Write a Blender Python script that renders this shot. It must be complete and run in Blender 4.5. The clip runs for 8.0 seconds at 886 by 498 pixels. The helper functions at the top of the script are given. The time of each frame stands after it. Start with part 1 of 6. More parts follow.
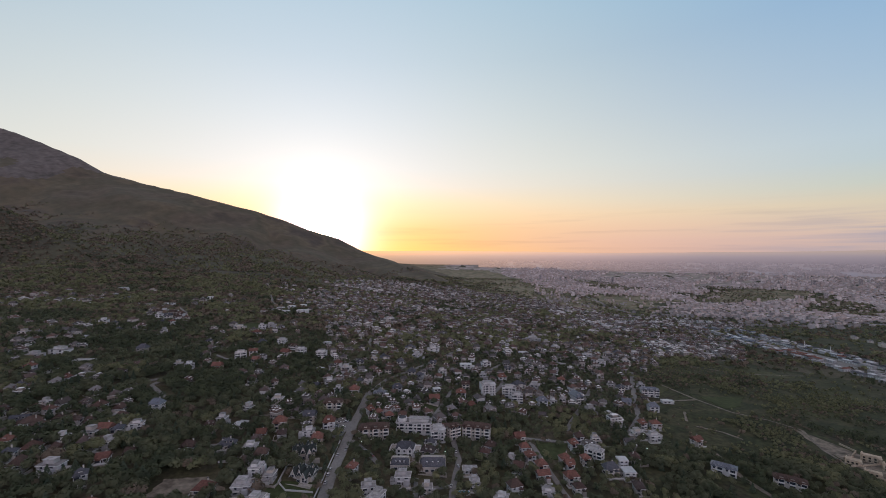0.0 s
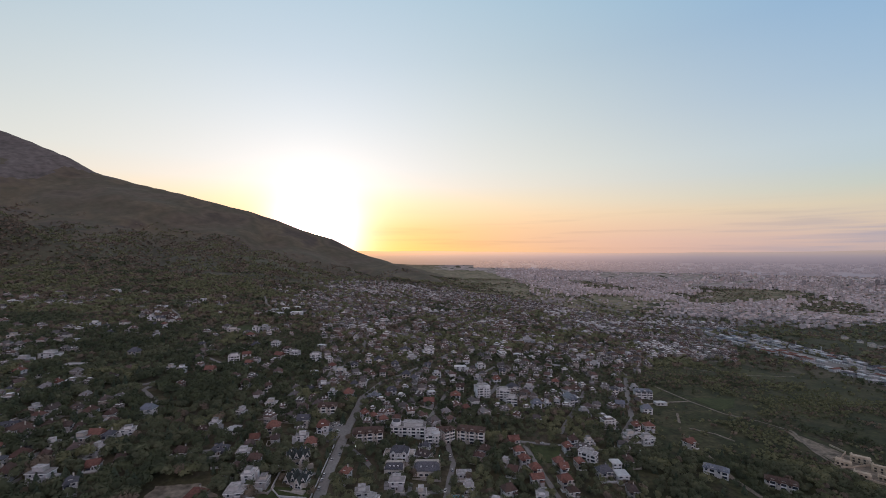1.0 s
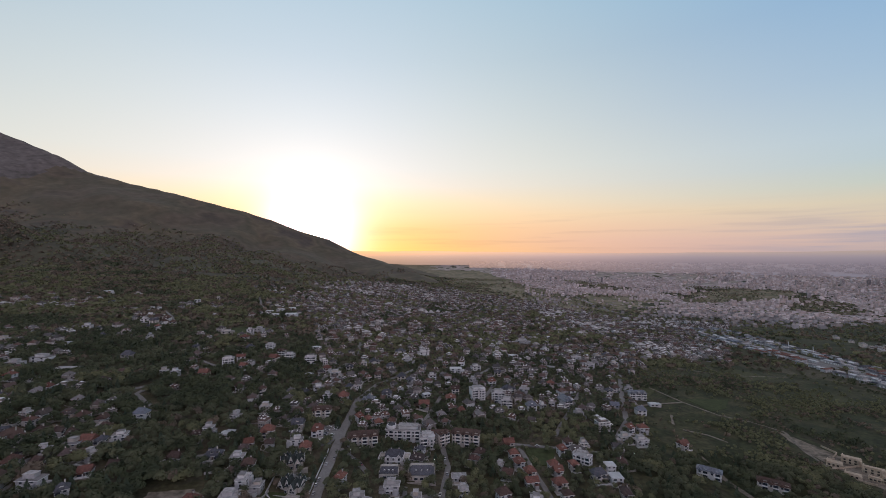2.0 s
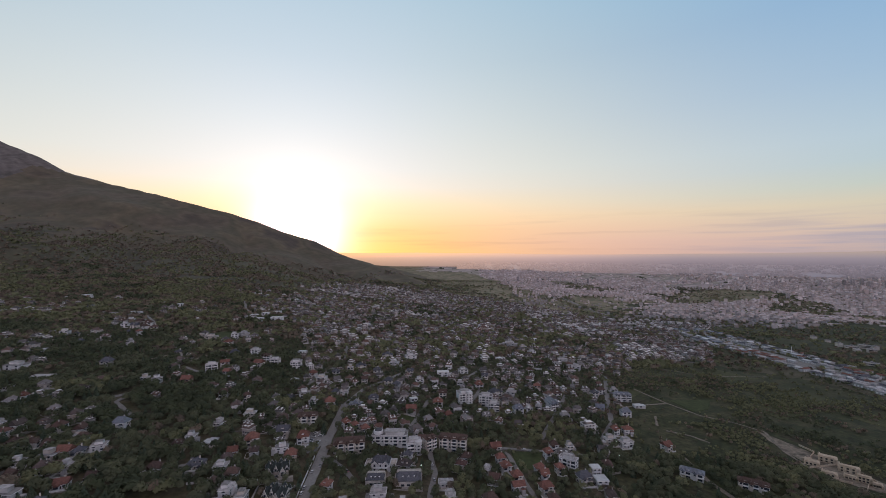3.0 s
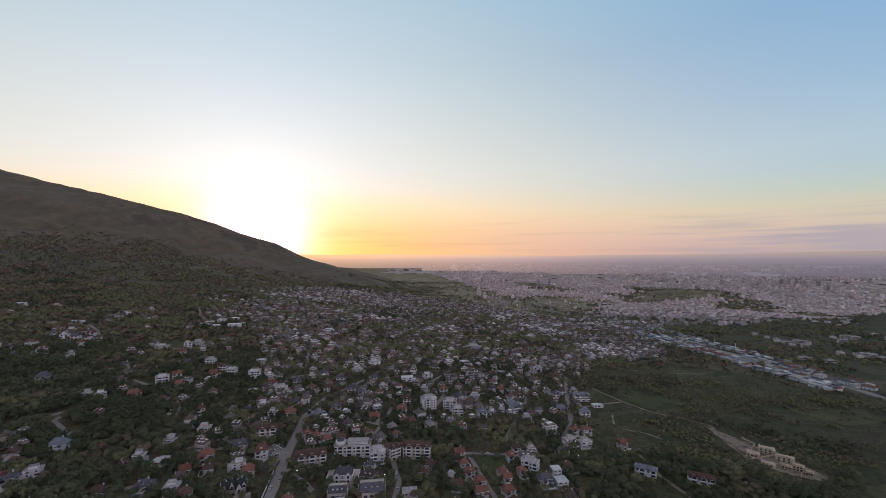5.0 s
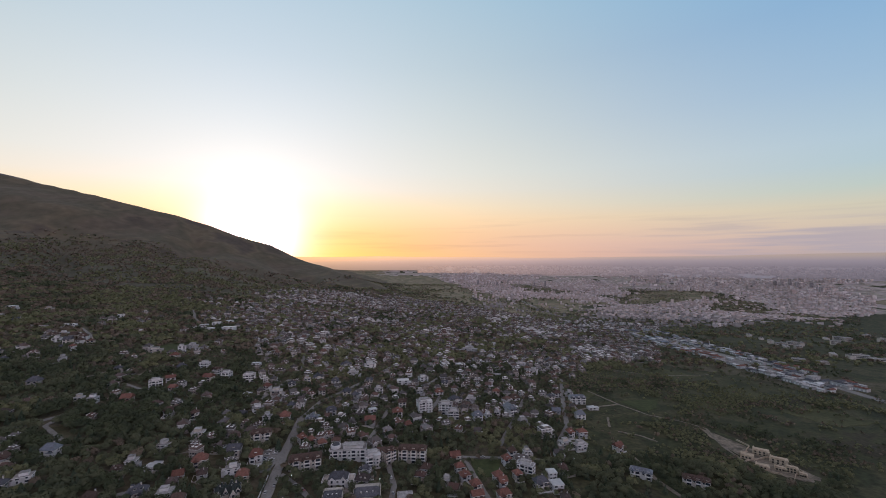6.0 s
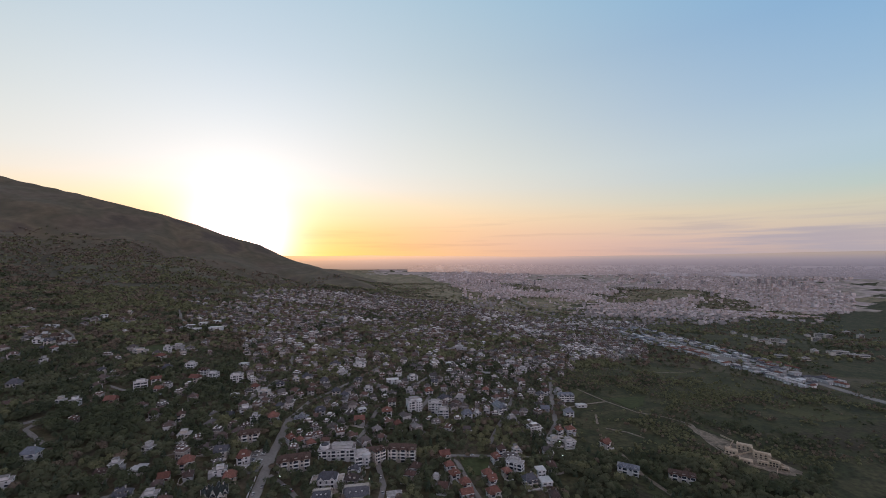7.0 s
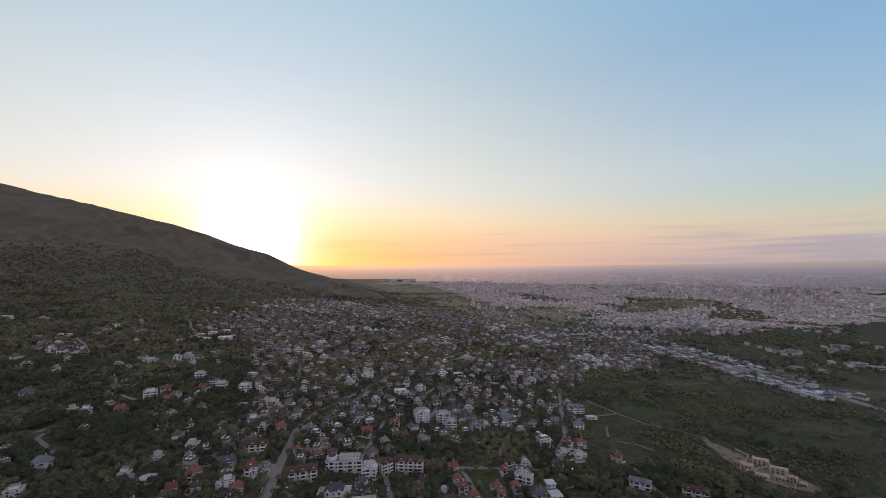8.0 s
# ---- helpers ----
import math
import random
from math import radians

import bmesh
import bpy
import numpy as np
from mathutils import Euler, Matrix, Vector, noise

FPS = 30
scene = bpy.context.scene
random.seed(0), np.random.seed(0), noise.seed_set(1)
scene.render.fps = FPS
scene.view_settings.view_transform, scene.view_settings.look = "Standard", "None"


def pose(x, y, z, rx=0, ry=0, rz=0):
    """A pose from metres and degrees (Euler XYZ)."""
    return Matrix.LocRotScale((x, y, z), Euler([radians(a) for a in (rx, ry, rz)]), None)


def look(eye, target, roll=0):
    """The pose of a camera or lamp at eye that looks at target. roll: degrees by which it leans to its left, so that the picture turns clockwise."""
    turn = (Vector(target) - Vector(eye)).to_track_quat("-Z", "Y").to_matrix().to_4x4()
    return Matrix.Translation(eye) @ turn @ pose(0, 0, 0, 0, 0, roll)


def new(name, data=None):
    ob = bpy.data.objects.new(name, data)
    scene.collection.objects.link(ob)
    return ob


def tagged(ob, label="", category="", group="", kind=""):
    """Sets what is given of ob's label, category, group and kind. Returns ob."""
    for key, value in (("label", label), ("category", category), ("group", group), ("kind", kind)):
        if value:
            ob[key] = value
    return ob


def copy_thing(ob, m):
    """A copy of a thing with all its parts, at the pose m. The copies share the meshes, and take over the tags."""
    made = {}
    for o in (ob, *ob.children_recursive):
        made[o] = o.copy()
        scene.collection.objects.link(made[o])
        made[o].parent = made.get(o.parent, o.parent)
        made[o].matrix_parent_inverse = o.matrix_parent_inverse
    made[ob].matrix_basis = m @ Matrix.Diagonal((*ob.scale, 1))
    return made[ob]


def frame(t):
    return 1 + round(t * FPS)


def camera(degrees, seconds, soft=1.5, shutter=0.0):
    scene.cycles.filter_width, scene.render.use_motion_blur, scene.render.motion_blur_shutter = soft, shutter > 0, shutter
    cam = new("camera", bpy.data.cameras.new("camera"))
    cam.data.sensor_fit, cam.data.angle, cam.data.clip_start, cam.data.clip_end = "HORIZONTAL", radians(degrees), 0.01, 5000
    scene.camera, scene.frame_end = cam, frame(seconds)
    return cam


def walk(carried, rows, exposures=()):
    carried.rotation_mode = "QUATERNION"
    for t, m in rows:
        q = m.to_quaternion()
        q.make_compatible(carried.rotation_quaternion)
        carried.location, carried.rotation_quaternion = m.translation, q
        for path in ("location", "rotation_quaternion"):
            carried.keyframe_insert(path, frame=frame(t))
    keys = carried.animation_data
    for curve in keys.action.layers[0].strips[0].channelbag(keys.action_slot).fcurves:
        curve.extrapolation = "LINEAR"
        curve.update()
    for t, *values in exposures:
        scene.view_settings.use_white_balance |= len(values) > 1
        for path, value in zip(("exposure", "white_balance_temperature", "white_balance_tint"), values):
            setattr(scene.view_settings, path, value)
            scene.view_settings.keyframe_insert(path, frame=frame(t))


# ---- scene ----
cam = camera(93.78, 8.0, soft=0.9)
PATH = [
    (0, pose(0.00, 0.00, 150.00, 90.699, 0.000, 0.000)),
    (0.5, pose(0.38, 0.03, 151.76, 90.649, 0.014, -0.357)),
    (1, pose(0.74, 0.05, 153.33, 90.700, 0.021, -0.679)),
    (1.5, pose(1.10, 0.05, 154.84, 90.643, 0.017, -0.897)),
    (3, pose(2.12, -0.02, 159.53, 90.836, 0.097, -2.961)),
    (3.5, pose(2.44, -0.07, 161.08, 90.924, 0.142, -4.383)),
    (4, pose(2.75, -0.12, 162.52, 90.918, 0.196, -5.774)),
    (4.5, pose(3.04, -0.17, 163.77, 90.890, 0.236, -7.001)),
    (6, pose(3.85, -0.33, 165.85, 91.240, 0.301, -8.338)),
    (6.5, pose(4.10, -0.38, 165.97, 91.317, 0.296, -8.414)),
    (7, pose(4.33, -0.43, 165.91, 91.096, 0.369, -9.725)),
    (7.5, pose(4.54, -0.46, 165.86, 91.627, 0.397, -9.497)),
    (8, pose(4.74, -0.49, 166.06, 92.418, 0.407, -8.607)),
]
walk(cam, PATH)

# ---- light: a low sun just over the crest, and the evening sky ----
SUN_AZIMUTH, SUN_ELEVATION = radians(-16.2), radians(2.6)
sun_way = Vector((math.sin(SUN_AZIMUTH) * math.cos(SUN_ELEVATION), math.cos(SUN_AZIMUTH) * math.cos(SUN_ELEVATION), math.sin(SUN_ELEVATION)))
lamp = bpy.data.lights.new("sun", "SUN")
lamp.energy, lamp.angle, lamp.color = 3.0, radians(0.5), (1.0, 0.72, 0.45)
tagged(new("sun", lamp)).matrix_world = look(sun_way * 3000, (0, 0, 0))

world = bpy.data.worlds.new("evening_sky")
scene.world = world
world.use_nodes = True


def math_node(tree, operation, a, b=None):
    made = tree.nodes.new("ShaderNodeMath")
    made.operation = operation
    for socket, value in zip(made.inputs, (a, b)):
        if value is None:
            continue
        if isinstance(value, (int, float)):
            socket.default_value = value
        else:
            tree.links.new(value, socket)
    return made.outputs[0]


def ramp_node(tree, fac, stops, ease=False):
    made = tree.nodes.new("ShaderNodeValToRGB")
    made.color_ramp.interpolation = "EASE" if ease else "LINEAR"
    while len(made.color_ramp.elements) < len(stops):
        made.color_ramp.elements.new(0.5)
    for element, (place, colour) in zip(made.color_ramp.elements, stops):
        element.position, element.color = place, (*colour, 1)
    tree.links.new(fac, made.inputs[0])
    return made.outputs[0]


def mix_node(tree, blend, fac, a, b):
    made = tree.nodes.new("ShaderNodeMix")
    made.data_type, made.blend_type, made.clamp_factor = "RGBA", blend, False
    for socket, value in ((made.inputs[0], fac), (made.inputs[6], a), (made.inputs[7], b)):
        if isinstance(value, (int, float)):
            socket.default_value = value
        elif isinstance(value, tuple):
            socket.default_value = (*value, 1)
        else:
            tree.links.new(value, socket)
    return made.outputs[2]


def build_sky():
    tree = world.node_tree
    back = tree.nodes["Background"]
    sky = tree.nodes.new("ShaderNodeTexSky")
    sky.sky_type, sky.sun_disc = "NISHITA", False
    sky.sun_elevation, sky.sun_rotation = SUN_ELEVATION, SUN_AZIMUTH
    sky.altitude, sky.air_density, sky.dust_density = 700, 1.0, 1.5
    place = tree.nodes.new("ShaderNodeTexCoord")
    way = tree.nodes.new("ShaderNodeVectorMath")
    way.operation = "NORMALIZE"
    tree.links.new(place.outputs["Generated"], way.inputs[0])
    split = tree.nodes.new("ShaderNodeSeparateXYZ")
    tree.links.new(way.outputs[0], split.inputs[0])
    dot = tree.nodes.new("ShaderNodeVectorMath")
    dot.operation = "DOT_PRODUCT"
    tree.links.new(way.outputs[0], dot.inputs[0])
    dot.inputs[1].default_value = sun_way
    angle = math_node(tree, "MULTIPLY", math_node(tree, "ARCCOSINE", dot.outputs["Value"]), 180 / math.pi)

    def bell(width):
        share = math_node(tree, "DIVIDE", angle, width)
        return math_node(tree, "EXPONENT", math_node(tree, "MULTIPLY", math_node(tree, "MULTIPLY", share, share), -1.0))

    wide = math_node(tree, "EXPONENT", math_node(tree, "DIVIDE", angle, -5.0))
    close, core = bell(4.9), bell(1.2)
    # the clear air away from the sun, and the warm air on its side, into which red reaches farther than blue
    air, warm = (ramp_node(tree, split.outputs[2], stops) for stops in (SKY_AIR, SKY_WARM))
    reach = tree.nodes.new("ShaderNodeCombineColor")
    for socket, width in zip(reach.inputs, (60.0, 50.0, 25.0)):
        tree.links.new(bell(width), socket)
    air = mix_node(tree, "ADD", 1.0, air, mix_node(tree, "MULTIPLY", 1.0, mix_node(tree, "SUBTRACT", 1.0, warm, air), reach.outputs[0]))
    # thin streaks of cloud low over the plain
    stretch = tree.nodes.new("ShaderNodeMapping")
    stretch.inputs["Scale"].default_value = (3.0, 3.0, 60.0)
    tree.links.new(way.outputs[0], stretch.inputs[0])
    streak = tree.nodes.new("ShaderNodeTexNoise")
    streak.inputs["Scale"].default_value, streak.inputs["Detail"].default_value = 1.4, 5.0
    tree.links.new(stretch.outputs[0], streak.inputs["Vector"])
    veil = ramp_node(tree, streak.outputs[0], [(0.52, (1, 1, 1)), (0.72, (0.86, 0.87, 0.92))])
    low = ramp_node(tree, split.outputs[2], [(0.0, (0, 0, 0)), (0.02, (1, 1, 1)), (0.07, (1, 1, 1)), (0.11, (0, 0, 0))])
    air = mix_node(tree, "MULTIPLY", low, air, veil)
    # a low bluish bank of cloud to the north-east
    aside = tree.nodes.new("ShaderNodeVectorMath")
    aside.operation = "DOT_PRODUCT"
    tree.links.new(way.outputs[0], aside.inputs[0])
    aside.inputs[1].default_value = Vector((math.sin(radians(50)), math.cos(radians(50)), 0.035)).normalized()
    bank = math_node(tree, "EXPONENT", math_node(tree, "MULTIPLY", math_node(tree, "SUBTRACT", aside.outputs["Value"], 1.0), 45.0))
    puff = ramp_node(tree, streak.outputs[0], [(0.40, (0, 0, 0)), (0.58, (0.75, 0.75, 0.75))])
    height_of_bank = ramp_node(tree, split.outputs[2], [(0.0, (1, 1, 1)), (0.045, (1, 1, 1)), (0.085, (0, 0, 0))])
    bank = math_node(tree, "MULTIPLY", math_node(tree, "MULTIPLY", bank, puff), height_of_bank)
    air = mix_node(tree, "MIX", bank, air, (0.38, 0.35, 0.42))
    air = mix_node(tree, "ADD", NISHITA_SHARE, air, sky.outputs[0])
    # the pink light of the eastern sky, opposite the sun
    east = math_node(tree, "EXPONENT", math_node(tree, "MULTIPLY", math_node(tree, "SUBTRACT", math_node(tree, "MULTIPLY", dot.outputs["Value"], -1.0), 1.0), 3.0))
    for power, colour in ((east, GLOW_EAST), (wide, GLOW_WIDE), (close, GLOW_CLOSE), (core, GLOW_CORE)):
        air = mix_node(tree, "ADD", power, air, colour)
    tree.links.new(air, back.inputs[0])
    back.inputs[1].default_value = 1.0


SKY_AIR = [(0, (0.192, 0.315, 0.373)), (0.03, (0.372, 0.411, 0.410)), (0.06, (0.454, 0.500, 0.420)), (0.09, (0.430, 0.535, 0.450)),
           (0.12, (0.288, 0.529, 0.533)), (0.16, (0.245, 0.509, 0.617)), (0.2, (0.254, 0.502, 0.648)), (0.3, (0.152, 0.422, 0.648)),
           (0.42, (0.077, 0.362, 0.636)), (0.56, (0.037, 0.383, 0.659)), (0.7, (0.380, 0.395, 0.510)), (1, (0.460, 0.405, 0.490))]
SKY_WARM = [(0, (1.067, 0.605, 0.100)), (0.03, (1.007, 0.580, 0.140)), (0.06, (1.034, 0.622, 0.210)), (0.09, (1.079, 0.735, 0.380)),
            (0.12, (1.059, 0.813, 0.517)), (0.16, (0.956, 0.848, 0.787)), (0.2, (0.878, 0.848, 0.872)), (0.3, (0.776, 0.811, 0.902)),
            (0.42, (0.657, 0.751, 0.934)), (0.56, (0.570, 0.694, 0.942))]
NISHITA_SHARE = 0.01
GLOW_WIDE, GLOW_CLOSE, GLOW_CORE = (0.85, 0.89, 0.73), (0.50, 0.50, 1.48), (5.0, 3.6, 1.6)
GLOW_EAST = (1.47, 0.95, 0.93)
build_sky()


# ---- materials ----
def material(name, colours, rough=0.85, grain=0.5, patch=0.05, pick="", bump=0.0, metal=0.0, wear=0.35, leafy=0.0):
    """Colours spread by grain (per metre) and patches; pick 'object' or 'island' gives each thing or piece its own shade."""
    mat = bpy.data.materials.new(name)
    mat.use_nodes = True
    tree = mat.node_tree
    surface = tree.nodes["Principled BSDF"]
    where = tree.nodes.new("ShaderNodeNewGeometry")
    fine = tree.nodes.new("ShaderNodeTexNoise")
    fine.inputs["Scale"].default_value, fine.inputs["Detail"].default_value = grain, 6.0
    broad = tree.nodes.new("ShaderNodeTexNoise")
    broad.inputs["Scale"].default_value, broad.inputs["Detail"].default_value = patch, 3.0
    for texture in (fine, broad):
        tree.links.new(where.outputs["Position"], texture.inputs["Vector"])
    if pick:
        source = tree.nodes.new("ShaderNodeObjectInfo").outputs["Random"] if pick == "object" else where.outputs["Random Per Island"]
    else:
        spread = tree.nodes.new("ShaderNodeMapRange")
        spread.inputs[1].default_value, spread.inputs[2].default_value = 0.32, 0.68
        tree.links.new(broad.outputs[0], spread.inputs[0])
        source = spread.outputs[0]
    steps = [(i / max(1, len(colours) - 1), c) for i, c in enumerate(colours)]
    base = ramp_node(tree, source, steps) if len(colours) > 1 else colours[0]
    tone = ramp_node(tree, fine.outputs[0], [(0.3, (1 - wear,) * 3), (0.7, (1 + wear * 0.6,) * 3)])
    base = mix_node(tree, "MULTIPLY", 1.0, base, tone)
    if pick:
        stain = ramp_node(tree, broad.outputs[0], [(0.35, (0.8, 0.79, 0.77)), (0.6, (1.05, 1.05, 1.05))])
        base = mix_node(tree, "MULTIPLY", 0.8, base, stain)
    tree.links.new(base, surface.inputs["Base Color"])
    surface.inputs["Roughness"].default_value, surface.inputs["Metallic"].default_value = rough, metal
    surface.inputs["Specular IOR Level"].default_value = 0.5 if rough < 0.7 else 0.16
    if bump:
        relief = tree.nodes.new("ShaderNodeBump")
        relief.inputs["Strength"].default_value, relief.inputs["Distance"].default_value = 0.7, bump
        tree.links.new(fine.outputs[0], relief.inputs["Height"])
        tree.links.new(relief.outputs[0], surface.inputs["Normal"])
    if leafy:
        through_leaf = tree.nodes.new("ShaderNodeBsdfTranslucent")
        both = tree.nodes.new("ShaderNodeMixShader")
        both.inputs[0].default_value = leafy
        tree.links.new(base, through_leaf.inputs[0])
        tree.links.new(surface.outputs[0], both.inputs[1])
        tree.links.new(through_leaf.outputs[0], both.inputs[2])
        tree.links.new(both.outputs[0], tree.nodes["Material Output"].inputs["Surface"])
    return mat


M = {
    "soil": material("garden_ground", [(0.035, 0.033, 0.020), (0.055, 0.051, 0.026), (0.086, 0.074, 0.051), (0.043, 0.041, 0.022)], grain=0.35, patch=0.03, bump=0.4),
    "forest": material("hill_forest", [(0.062, 0.051, 0.041), (0.096, 0.078, 0.058), (0.072, 0.064, 0.045), (0.104, 0.085, 0.058), (0.066, 0.053, 0.045)], grain=0.03, patch=0.0035, bump=0.9, wear=0.2),
    "slope_wood": material("wooded_slope", [(0.050, 0.048, 0.033), (0.074, 0.069, 0.045), (0.056, 0.052, 0.038), (0.066, 0.058, 0.042)], grain=0.05, patch=0.006, bump=1.0, wear=0.28),
    "alpine": material("high_pasture", [(0.088, 0.078, 0.074), (0.112, 0.097, 0.092), (0.080, 0.072, 0.068)], grain=0.03, patch=0.004, bump=1.5),
    "grass": material("rough_grass", [(0.023, 0.027, 0.014), (0.036, 0.040, 0.017), (0.058, 0.055, 0.029), (0.027, 0.032, 0.015), (0.046, 0.049, 0.022), (0.040, 0.035, 0.022)], grain=0.22, patch=0.014, bump=0.4, wear=0.5),
    # pale pinkish base colours stand in for haze over the city floor
    "hazed_city_ground": material("hazed_city_ground", [(0.257, 0.219, 0.209), (0.338, 0.286, 0.281), (0.216, 0.196, 0.162), (0.358, 0.304, 0.300)], grain=0.02, patch=0.006),
    "far_field": material("far_fields", [(0.138, 0.122, 0.077), (0.206, 0.175, 0.122), (0.112, 0.110, 0.065), (0.175, 0.140, 0.100)], grain=0.03, patch=0.012),
    "dry_grass": material("pale_dry_grass", [(0.041, 0.045, 0.019), (0.064, 0.064, 0.029)], grain=0.25, patch=0.05),
    "opening_shade": material("painted_opening_shade", [(0.04, 0.036, 0.032)], wear=0.2),
    "meadow": material("mown_meadow", [(0.033, 0.043, 0.016), (0.048, 0.058, 0.023)], grain=0.25, patch=0.04),
    "asphalt": material("worn_asphalt", [(0.144, 0.137, 0.133), (0.194, 0.187, 0.180)], rough=0.8, grain=0.6, patch=0.08, wear=0.2),
    "track": material("pale_dirt_track", [(0.128, 0.112, 0.092), (0.192, 0.166, 0.138), (0.102, 0.093, 0.072)], grain=0.5, patch=0.06),
    "clay": material("stripped_earth", [(0.095, 0.080, 0.064), (0.190, 0.160, 0.128), (0.070, 0.062, 0.048)], grain=0.3, patch=0.08, bump=0.4),
    "render": material("wall_render", [(0.227, 0.208, 0.189), (0.469, 0.455, 0.452), (0.378, 0.309, 0.263), (0.515, 0.510, 0.525), (0.318, 0.309, 0.312), (0.439, 0.386, 0.345)], grain=0.4, patch=0.15, pick="object", wear=0.14),
    "white_render": material("white_wall_render", [(0.422, 0.414, 0.422), (0.563, 0.554, 0.572)], grain=0.4, patch=0.12, pick="object", wear=0.12),
    "cream_render": material("cream_wall_render", [(0.360, 0.325, 0.300), (0.480, 0.440, 0.410)], grain=0.4, patch=0.12, pick="object", wear=0.14),
    "grey_render": material("grey_wall_render", [(0.300, 0.290, 0.300), (0.420, 0.405, 0.415)], grain=0.4, patch=0.12, pick="object", wear=0.14),
    "concrete": material("raw_concrete", [(0.34, 0.28, 0.21), (0.44, 0.36, 0.28)], grain=0.5, patch=0.2, pick="object", wear=0.2),
    "tile_mix": material("roof_tile_mix", [(0.064, 0.047, 0.043), (0.088, 0.050, 0.042), (0.050, 0.046, 0.048), (0.116, 0.054, 0.042), (0.079, 0.074, 0.075), (0.099, 0.071, 0.063), (0.058, 0.053, 0.053)], grain=1.2, patch=0.3, pick="object", bump=0.12),
    "red_tile": material("red_roof_tile", [(0.120, 0.058, 0.048), (0.172, 0.084, 0.068)], grain=1.2, patch=0.3, pick="object", bump=0.12),
    "grey_tile": material("slate_grey_tile", [(0.059, 0.061, 0.074), (0.089, 0.090, 0.106)], grain=1.2, patch=0.3, pick="object", bump=0.1),
    "brown_tile": material("dark_brown_tile", [(0.059, 0.040, 0.035), (0.089, 0.059, 0.051)], grain=1.2, patch=0.3, pick="object", bump=0.1),
    "green_tile": material("dark_green_roof", [(0.030, 0.038, 0.038), (0.044, 0.053, 0.052)], grain=1.0, patch=0.3, pick="object", bump=0.1),
    "blue_tile": material("blue_grey_roof", [(0.085, 0.096, 0.125), (0.120, 0.135, 0.172)], rough=0.5, grain=0.8, patch=0.2, pick="object"),
    "flat_roof": material("flat_roof_felt", [(0.220, 0.210, 0.212), (0.360, 0.345, 0.350), (0.165, 0.158, 0.160)], grain=0.5, patch=0.2, pick="object"),
    "white_roof": material("white_metal_roof", [(0.330, 0.337, 0.358), (0.436, 0.436, 0.453)], rough=0.5, grain=0.4, patch=0.1, pick="object", wear=0.1),
    "trim": material("white_trim", [(0.592, 0.582, 0.582)], grain=1.0, patch=0.2, wear=0.12),
    "bark": material("bark", [(0.06, 0.045, 0.032), (0.10, 0.08, 0.06)], grain=2.0, patch=0.4),
    # haze put into the city's base colours: pale far set, darker near set
    "hazed_city_wall": material("hazed_city_facade", [(0.383, 0.319, 0.312), (0.488, 0.412, 0.407), (0.422, 0.333, 0.310), (0.660, 0.581, 0.581), (0.317, 0.277, 0.280)], grain=0.06, patch=0.01, pick="island", wear=0.25),
    "hazed_city_roof": material("hazed_city_roof", [(0.263, 0.231, 0.228), (0.403, 0.360, 0.357), (0.350, 0.248, 0.213), (0.473, 0.430, 0.434), (0.245, 0.224, 0.224)], grain=0.06, patch=0.01, pick="island", wear=0.25),
    "near_city_wall": material("near_city_facade", [(0.210, 0.192, 0.196), (0.330, 0.306, 0.312), (0.260, 0.222, 0.212), (0.420, 0.392, 0.400), (0.180, 0.168, 0.176)], grain=0.06, patch=0.01, pick="island", wear=0.25),
    "near_city_roof": material("near_city_roofing", [(0.130, 0.122, 0.124), (0.210, 0.198, 0.202), (0.170, 0.126, 0.110), (0.260, 0.246, 0.252)], grain=0.06, patch=0.01, pick="island", wear=0.25),
    "tower_wall": material("tower_facade", [(0.300, 0.262, 0.268), (0.380, 0.335, 0.342), (0.240, 0.212, 0.220)], grain=0.1, patch=0.03, pick="object", wear=0.2),
    "far_render": material("far_house_wall", [(0.186, 0.162, 0.149), (0.382, 0.352, 0.342), (0.239, 0.201, 0.181), (0.528, 0.509, 0.513), (0.284, 0.253, 0.236), (0.210, 0.181, 0.166)], grain=0.3, patch=0.05, pick="island", wear=0.14),
    "far_tile": material("far_house_roof", [(0.087, 0.066, 0.062), (0.113, 0.069, 0.058), (0.073, 0.069, 0.072), (0.117, 0.069, 0.058), (0.105, 0.098, 0.098), (0.062, 0.056, 0.056), (0.172, 0.160, 0.162)], grain=0.6, patch=0.05, pick="island", wear=0.2),
    "car_paint": material("car_paint", [(0.6, 0.6, 0.62), (0.05, 0.05, 0.06), (0.45, 0.45, 0.46), (0.7, 0.7, 0.7), (0.07, 0.08, 0.12), (0.3, 0.06, 0.05)], rough=0.3, grain=1, patch=0.5, pick="object", wear=0.05),
    "rubber": material("rubber", [(0.02, 0.02, 0.02)], rough=0.9, wear=0.1),
    "paving": material("pale_paving", [(0.24, 0.22, 0.20), (0.38, 0.35, 0.32), (0.30, 0.27, 0.25)], grain=0.7, patch=0.2, pick="object", wear=0.2),
    "pool": material("pool_water", [(0.10, 0.36, 0.48), (0.14, 0.42, 0.52)], rough=0.1, grain=0.8, patch=0.4, wear=0.1),
}
